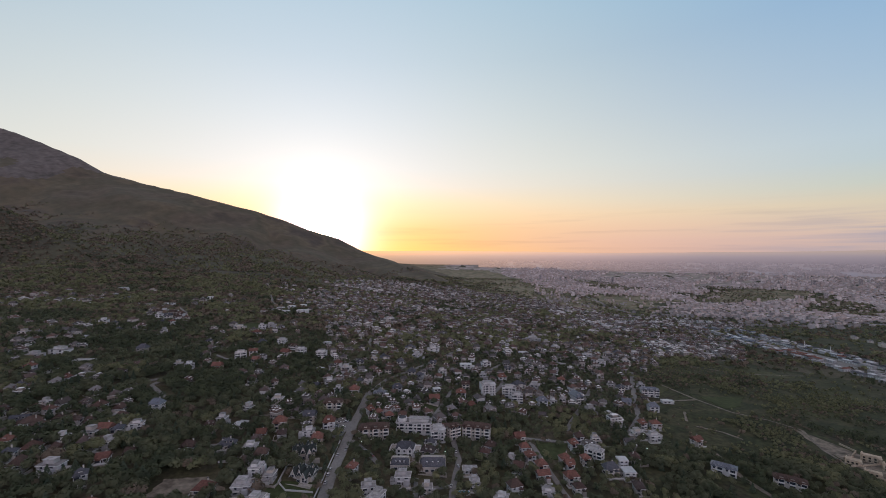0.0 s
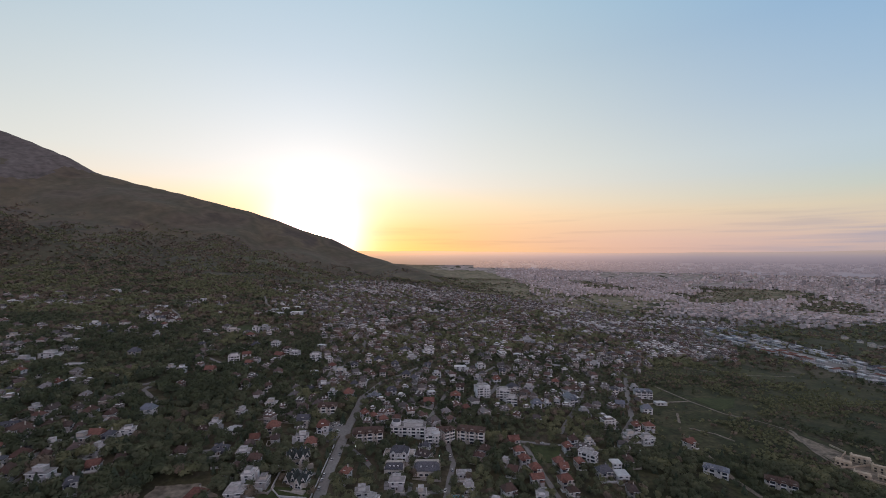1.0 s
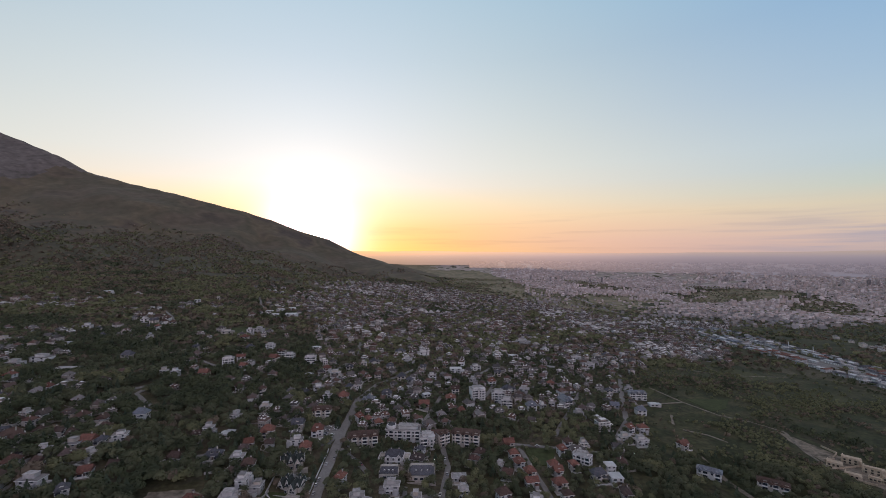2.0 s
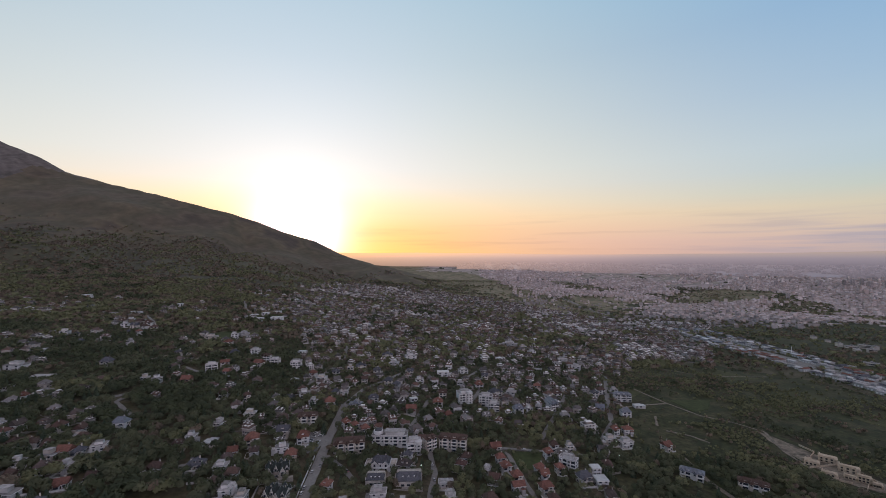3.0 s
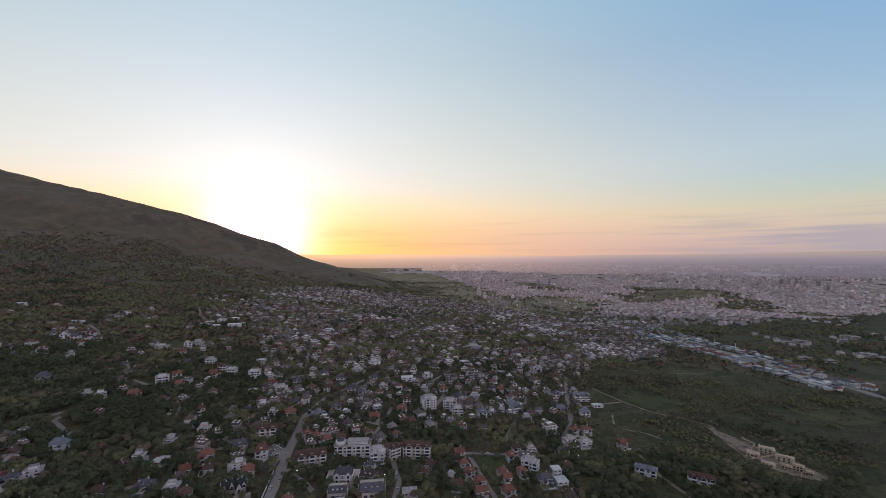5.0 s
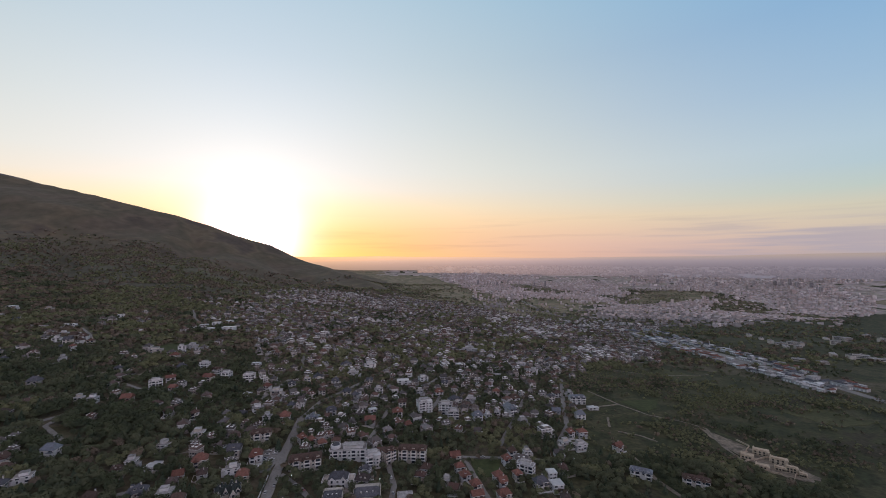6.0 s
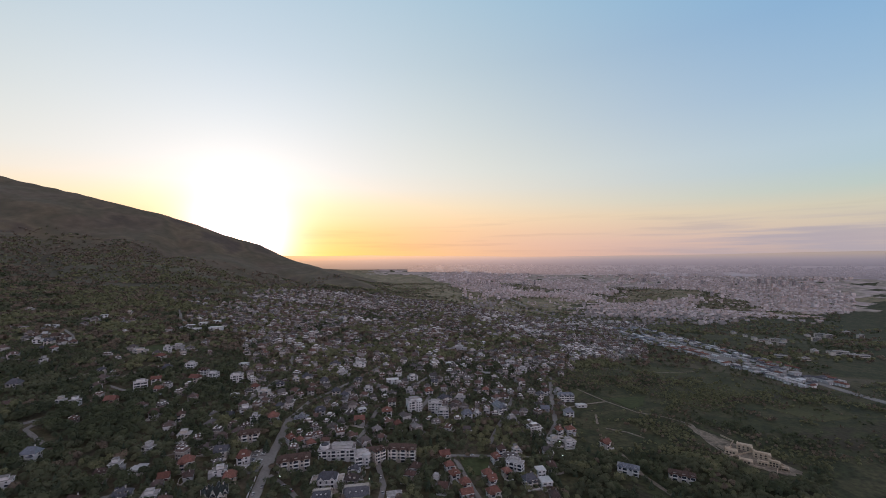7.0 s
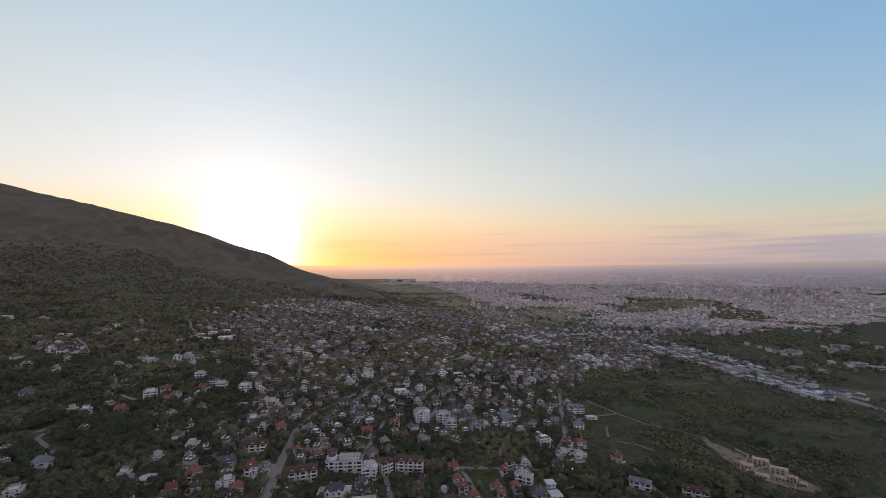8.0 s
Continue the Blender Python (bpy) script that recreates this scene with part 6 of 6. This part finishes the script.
def species_of_groves(xs, ys, mix):
    """Kinds of tree that keep to groves of their own."""
    spot = np.clip((value_noise(xs, ys, 28, 71) * 0.5 + value_noise(xs, ys, 110, 72) * 0.5 - 0.5) * 1.9 + 0.5 + (rs.rand(len(xs)) - 0.5) * 0.42, 0, 0.999)
    order = np.array([0, 4, 1, 3, 2])
    return order[np.minimum(np.searchsorted(np.cumsum(np.array(mix)[order]), spot), 4)]


def species_at(n, mix=(0.30, 0.34, 0.17, 0.10, 0.09)):
    return rs.choice(5, size=n, p=mix)


near_trees.sort(key=lambda p: p[1] + abs(p[0]) * 0.25)
singles, joined_near = near_trees[:300], near_trees[300:]
tree_models = [make_tree(k % 5, k) for k in range(10)]
placed = {}
for x, y in singles:
    k = int(species_at(1)[0]) + 5 * rs.randint(0, 2)
    tall = rs.uniform(4.5, 10.5) * (1.1 if x < -0.32 * y else 1.0)
    wide = tall * rs.uniform(0.85, 1.2)
    m = pose(x, y, float(surface_height(x, y)) - 0.3, 0, 0, rs.uniform(0, 360)) @ Matrix.Diagonal((wide, wide, tall, 1))
    if k in placed:
        copy_thing(tree_models[k], m)
    else:
        placed[k] = m
for k, m in placed.items():
    tree_models[k].matrix_basis = m


def joined_trees(name, places, leaves, low, high, label, far_size=1.0, mix=(0.30, 0.34, 0.17, 0.10, 0.09), sink=0.4):
    """Many trees, too many to count, as one mesh."""
    forms = {s: [crown_points("cone" if s == 4 else ("round", "round", "tall")[k % 3], leaves, 100 + 7 * s + k) for k in range(4)] for s in range(5)}
    kinds = species_of_groves(np.array([p[0] for p in places]), np.array([p[1] for p in places]), mix)
    grove = value_noise(np.array([p[0] for p in places]), np.array([p[1] for p in places]), 45, 51)
    verts, slots, normals = [], [], []
    for (x, y), s, old in zip(places, kinds, grove):
        v, soft = forms[s][rs.randint(0, 4)]
        tall = (low + (high - low) * min(1.25, rs.rand() * 0.6 + old * 0.65)) * far_size * (1.2 if x < -0.32 * y and y < 660 else 1.0)
        wide = tall * rs.uniform(0.9, 1.3) * (1.25 if sink > 1 else 1)
        a = rs.uniform(0, 6.283)
        c, sn = math.cos(a) * wide, math.sin(a) * wide
        verts.append(np.stack([v[:, 0] * c - v[:, 1] * sn + x, v[:, 0] * sn + v[:, 1] * c + y, v[:, 2] * tall + float(surface_height(x, y)) - sink], -1))
        slots.append(np.full(leaves, s, dtype=np.int32))
        ca, sa = math.cos(a), math.sin(a)
        normals.append(np.stack([soft[:, 0] * ca - soft[:, 1] * sa, soft[:, 0] * sa + soft[:, 1] * ca, soft[:, 2]], -1))
    verts = np.concatenate(verts).astype(np.float32)
    me = bpy.data.meshes.new(name)
    n = len(verts)
    me.vertices.add(n)
    me.vertices.foreach_set("co", verts.ravel())
    me.loops.add(n)
    me.loops.foreach_set("vertex_index", np.arange(n, dtype=np.int32))
    me.polygons.add(n // 3)
    me.polygons.foreach_set("loop_start", np.arange(0, n, 3, dtype=np.int32))
    for leaf in LEAVES:
        me.materials.append(leaf)
    me.polygons.foreach_set("material_index", np.concatenate(slots))
    me.update(calc_edges=True)
    me.polygons.foreach_set("use_smooth", np.ones(n // 3, dtype=bool))
    me.normals_split_custom_set_from_vertices(np.concatenate(normals).astype(np.float32))
    tagged(new(name, me), label, "trees", kind="stuff")


joined_trees("garden_trees", joined_near, 255, 3.8, 9.6, "dense mixed garden trees between the houses", mix=(0.42, 0.34, 0.12, 0.05, 0.07))
joined_trees("scrub", shrubs, 40, 1.0, 5.0, "low scrub and bushes over rough grass", mix=(0.02, 0.20, 0.60, 0.17, 0.01))
joined_trees("suburb_trees", mid_trees, 80, 3.0, 7.4, "mixed trees between the farther houses", mix=(0.22, 0.34, 0.22, 0.16, 0.06))
joined_trees("hillside_forest", hill_trees, 14, 4, 7.0, "budding brown green forest on the mountain slope", 1.35, (0.0, 0.05, 0.35, 0.60, 0.0), 3.0)
joined_trees("distant_woods", far_trees, 15, 5, 9.0, "far woods on the slopes and plain", 1.0, (0.06, 0.20, 0.38, 0.33, 0.03), 1.2)



# ---- cars, walls and a pool ----
def make_car():
    root = new("car")
    bm = bmesh.new()
    bmesh.ops.create_cube(bm, size=1, matrix=Matrix.Translation((0, 0, 0.62)) @ Matrix.Diagonal((1.8, 4.4, 0.62, 1)))
    bmesh.ops.bevel(bm, geom=bm.edges[:], offset=0.15, segments=2, affect="EDGES")
    body = bpy.data.meshes.new("body")
    bm.to_mesh(body)
    bm.free()
    body.materials.append(M["car_paint"])
    part("body", body, root)
    cabin = Shape().add([(-.8, -1.3, .9), (.8, -1.3, .9), (.8, 1.2, .9), (-.8, 1.2, .9), (-.65, -.8, 1.45), (.65, -.8, 1.45), (.65, .6, 1.45), (-.65, .6, 1.45)],
                        [(4, 5, 6, 7), (0, 1, 5, 4), (1, 2, 6, 5), (2, 3, 7, 6), (3, 0, 4, 7)])
    part("cabin", cabin.mesh("cabin", [M["glass"]]), root)
    part("roof", Shape().box(-.64, .64, -.78, .58, 1.45, 1.5).mesh("roof", [M["car_paint"]]), root)
    bm = bmesh.new()
    bmesh.ops.create_cone(bm, cap_ends=True, segments=14, radius1=0.33, radius2=0.33, depth=0.22, matrix=Matrix.Rotation(math.pi / 2, 4, "Y"))
    wheel = bpy.data.meshes.new("wheel")
    bm.to_mesh(wheel)
    bm.free()
    wheel.materials.append(M["rubber"])
    for x in (-0.82, 0.82):
        for y in (-1.35, 1.35):
            part("wheel", wheel, root, (x, y, 0.33))
    return tagged(root, "small passenger car parked on pale asphalt", "car", "cars")


spots = [(-96.5, 366 + 3.4 * i, 80) for i in (0, 1, 3, 4, 6, 8)] + [(-90.6, 368 + 3.4 * i, 85) for i in (0, 2, 3, 6, 7)]
spots += [(-83, 308, 0), (-82, 291, 0), (-79, 339, 180), (-83, 329, 0), (-83, 301, 0), (11, 354, 5), (12, 331, 10), (5.9, 303, -8), (76, 381, 30), (98, 389, 90), (-63, 340, 50), (-57, 334, 45)]
car = make_car()
for i, (x, y, turn) in enumerate(spots):
    m = pose(x, y, float(surface_height(x, y)) + 0.52, 0, 0, turn)
    if i:
        copy_thing(car, m)
    else:
        car.matrix_basis = m


# street lamps already lit
bulb = bpy.data.materials.new("lit_lamp_glass")
bulb.use_nodes = True
bulb.node_tree.nodes["Principled BSDF"].inputs["Emission Color"].default_value = (0.75, 1.0, 0.85, 1)
bulb.node_tree.nodes["Principled BSDF"].inputs["Emission Strength"].default_value = 3.0
for x, y in LAMPS:
    root = new("street_lamp")
    part("pole", Shape().box(-0.08, 0.08, -0.08, 0.08, -0.5, 7).box(-0.06, 0.06, -1.4, 0.08, 7, 7.12).mesh("pole", [M["grey_render"]]), root)
    part("lamp_head", Shape().box(-0.2, 0.2, -1.7, -1.1, 6.8, 6.99).mesh("lamp_head", [bulb]), root, label="lit greenish white lamp head")
    root.matrix_basis = pose(x, y, float(surface_height(x, y)), 0, 0, 10)
    tagged(root, "lit street lamp on a slim grey pole", "street lamp", "street lamps")


def wall_along(line, high, mat, label):
    for a, b in zip(line, line[1:]):
        a, b = Vector(a), Vector(b)
        n = max(1, int((b - a).length / 8))
        s = Shape()
        side = Vector((b.y - a.y, a.x - b.x)).normalized() * 0.2
        for i in range(n):
            p, q = a.lerp(b, i / n), a.lerp(b, (i + 1) / n)
            zp, zq = float(surface_height(p.x, p.y)), float(surface_height(q.x, q.y))
            ring = [(p - side, zp), (q - side, zq), (q + side, zq), (p + side, zp)]
            s.add([(v.x, v.y, z - 1.5) for v, z in ring] + [(v.x, v.y, z + high) for v, z in ring],
                  [(0, 3, 2, 1), (4, 5, 6, 7), (0, 1, 5, 4), (1, 2, 6, 5), (2, 3, 7, 6), (3, 0, 4, 7)])
        tagged(new("garden_wall", s.mesh("garden_wall", [M[mat]])), label, "wall", kind="structure")


wall_along([(-83, 224), (-85, 288), (-87, 353)], 1.3, "white_render", "low white parapet wall beside the road")
wall_along([(-134, 304), (-108, 311), (-89, 308)], 1.6, "white_render", "white garden wall round a lawn")
wall_along([(-115, 308), (-113, 286), (-105, 278), (-87, 279)], 1.6, "white_render", "white garden wall round a lawn")
wall_along([(-163, 302), (-148, 308), (-118, 313)], 1.6, "white_render", "long pale garden wall above a lawn")
for line in ([(364, 372), (380, 374), (402, 378)], [(378, 334), (388, 342), (400, 345), (404, 366)], [(366, 352), (376, 344)], [(384, 392), (398, 402), (397, 418)], [(372, 388), (384, 390)]):
    wall_along(line, 1.8, "concrete", "unfinished beige block wall on the building site")
wall_along([(-28, 430), (-20, 457), (-4.2, 450)], 1.6, "cream_render", "pale garden wall round a lawn")
wall_along([(-44, 336), (5, 337)], 1.5, "cream_render", "pale garden wall between villas")
pool = tagged(new("swimming_pool"), "small blue swimming pool in a garden", "pool")
part("rim", Shape().box(-5.6, 5.6, -2.6, -2, -2, 0.9).box(-5.6, 5.6, 2, 2.6, -2, 0.9).box(-5.6, -5, -2, 2, -2, 0.9).box(5, 5.6, -2, 2, -2, 0.9).mesh("rim", [M["trim"]]), pool)
part("water", Shape().box(-5, 5, -2, 2, -2, 0.7).mesh("water", [M["pool"]]), pool)
pool.matrix_basis = pose(13.7, 297, float(surface_height(13.7, 297)), 0, 0, 0)


# ---- hills beyond the plain ----
def build_backdrop():
    mat = bpy.data.materials.new("painted_haze")
    mat.use_nodes = True
    tree = mat.node_tree
    surface = tree.nodes["Principled BSDF"]
    where = tree.nodes.new("ShaderNodeNewGeometry")
    split = tree.nodes.new("ShaderNodeSeparateXYZ")
    tree.links.new(where.outputs["Position"], split.inputs[0])
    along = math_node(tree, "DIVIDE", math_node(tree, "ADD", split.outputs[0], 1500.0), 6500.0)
    # haze painted as emission: warm on the sun's side, brighter with height
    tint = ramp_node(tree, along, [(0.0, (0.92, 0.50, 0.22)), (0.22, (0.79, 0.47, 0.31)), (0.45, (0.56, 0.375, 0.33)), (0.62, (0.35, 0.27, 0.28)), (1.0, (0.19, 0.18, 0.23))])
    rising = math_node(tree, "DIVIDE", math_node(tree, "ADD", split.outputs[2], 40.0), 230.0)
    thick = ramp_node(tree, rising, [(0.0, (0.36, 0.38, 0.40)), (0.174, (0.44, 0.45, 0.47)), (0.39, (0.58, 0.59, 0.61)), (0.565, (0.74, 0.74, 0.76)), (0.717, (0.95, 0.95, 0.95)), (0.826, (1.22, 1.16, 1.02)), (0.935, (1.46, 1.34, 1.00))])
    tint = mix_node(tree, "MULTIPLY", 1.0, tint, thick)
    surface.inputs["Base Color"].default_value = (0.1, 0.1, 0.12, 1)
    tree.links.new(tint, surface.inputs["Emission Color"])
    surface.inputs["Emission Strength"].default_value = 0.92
    for far, stops, tops, rough in ((4700, (-24, -12, 0, 20, 34, 50, 72), (200, 192, 184, 166, 170, 186, 190), 16), (4500, (-24, -14, -9.7, -5, 0.6, 4.4, 9, 72), (190, 176, 166, 138, 112, 72, 20, -40), 12)):
        turn = np.linspace(radians(stops[0]), radians(72), 260)
        crest = np.interp(turn, np.radians(stops), tops) + (value_noise(turn * 4000, turn * 0 + far, 500, 2) - 0.5) * rough + (value_noise(turn * 4000, turn * 0 + far, 160, 4) - 0.5) * rough * 0.4
        rim = [(far * math.sin(a), far * math.cos(a)) for a in turn]
        verts = [(x, y, z) for (x, y), z in zip(rim, crest)] + [(x * 1.003, y * 1.003, z) for (x, y), z in zip(rim, crest)] + [(x, y, -150) for x, y in rim]
        n = len(rim)
        faces = [(i, i + 1, n + i + 1, n + i) for i in range(n - 1)] + [(2 * n + i, 2 * n + i + 1, i + 1, i) for i in range(n - 1)]
        tagged(new("backdrop", link_mesh("backdrop", verts, faces, [mat])), "low horizon hills with haze painted on as glow", "hills", kind="structure")
    # the far end of the basin, rising slowly in painted haze, with the last quarters of the city on it
    def rise(r, a):
        return surface_height(4285 * np.sin(a), 4285 * np.cos(a)) + 3 + (r - 4290) / 400 * np.interp(a, np.radians([-4, 6, 20, 72]), [5, 55, 78, 84])
    turn, out = np.meshgrid(np.linspace(radians(-4), radians(72), 200), np.array([4270, 4300, 4400, 4500, 4600, 4690.0]))
    n, m = turn.shape
    at = np.arange(n * m).reshape(n, m)
    faces = np.stack([at[:-1, :-1], at[:-1, 1:], at[1:, 1:], at[1:, :-1]], -1).reshape(-1, 4)
    top = rise(out, turn) - np.interp(np.degrees(turn), [-4, 4, 8], [90, 30, 0])
    tagged(new("backdrop", link_mesh("backdrop", np.stack([out * np.sin(turn), out * np.cos(turn), top], -1).reshape(-1, 3), faces, [mat])), "far end of the plain with haze painted as glow", "plain", kind="structure")
    # the same painted haze glow, with a random tone for each block
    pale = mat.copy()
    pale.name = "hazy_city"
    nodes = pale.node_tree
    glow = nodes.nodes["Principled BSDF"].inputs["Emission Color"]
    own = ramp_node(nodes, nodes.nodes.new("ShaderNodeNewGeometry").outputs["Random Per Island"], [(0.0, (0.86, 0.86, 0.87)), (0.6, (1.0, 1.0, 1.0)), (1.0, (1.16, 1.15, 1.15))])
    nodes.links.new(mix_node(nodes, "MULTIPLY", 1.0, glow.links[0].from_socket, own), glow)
    far_blocks = []
    for _ in range(7500):
        a, r = radians(rng.uniform(5, 68)), 4295 + 380 * rng.random() ** 1.3
        x, y = r * math.sin(a), r * math.cos(a)
        if value_noise(np.float64(x), np.float64(y), 90, 91) < 0.3:
            continue
        tall = rng.uniform(5, 12) + (rng.uniform(4, 14) if rng.random() < 0.08 else 0)
        v = BOX[0] * np.array([rng.uniform(9, 30), rng.uniform(8, 16), tall + 5]) - np.array([0, 0, 5])
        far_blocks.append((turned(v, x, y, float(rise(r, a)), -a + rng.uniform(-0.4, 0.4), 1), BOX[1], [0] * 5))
    tagged(new("distant_city", quads_to_mesh("distant_city", far_blocks, [pale])), "pale city quarters on the far plain in painted haze", "buildings", kind="stuff")


build_backdrop()
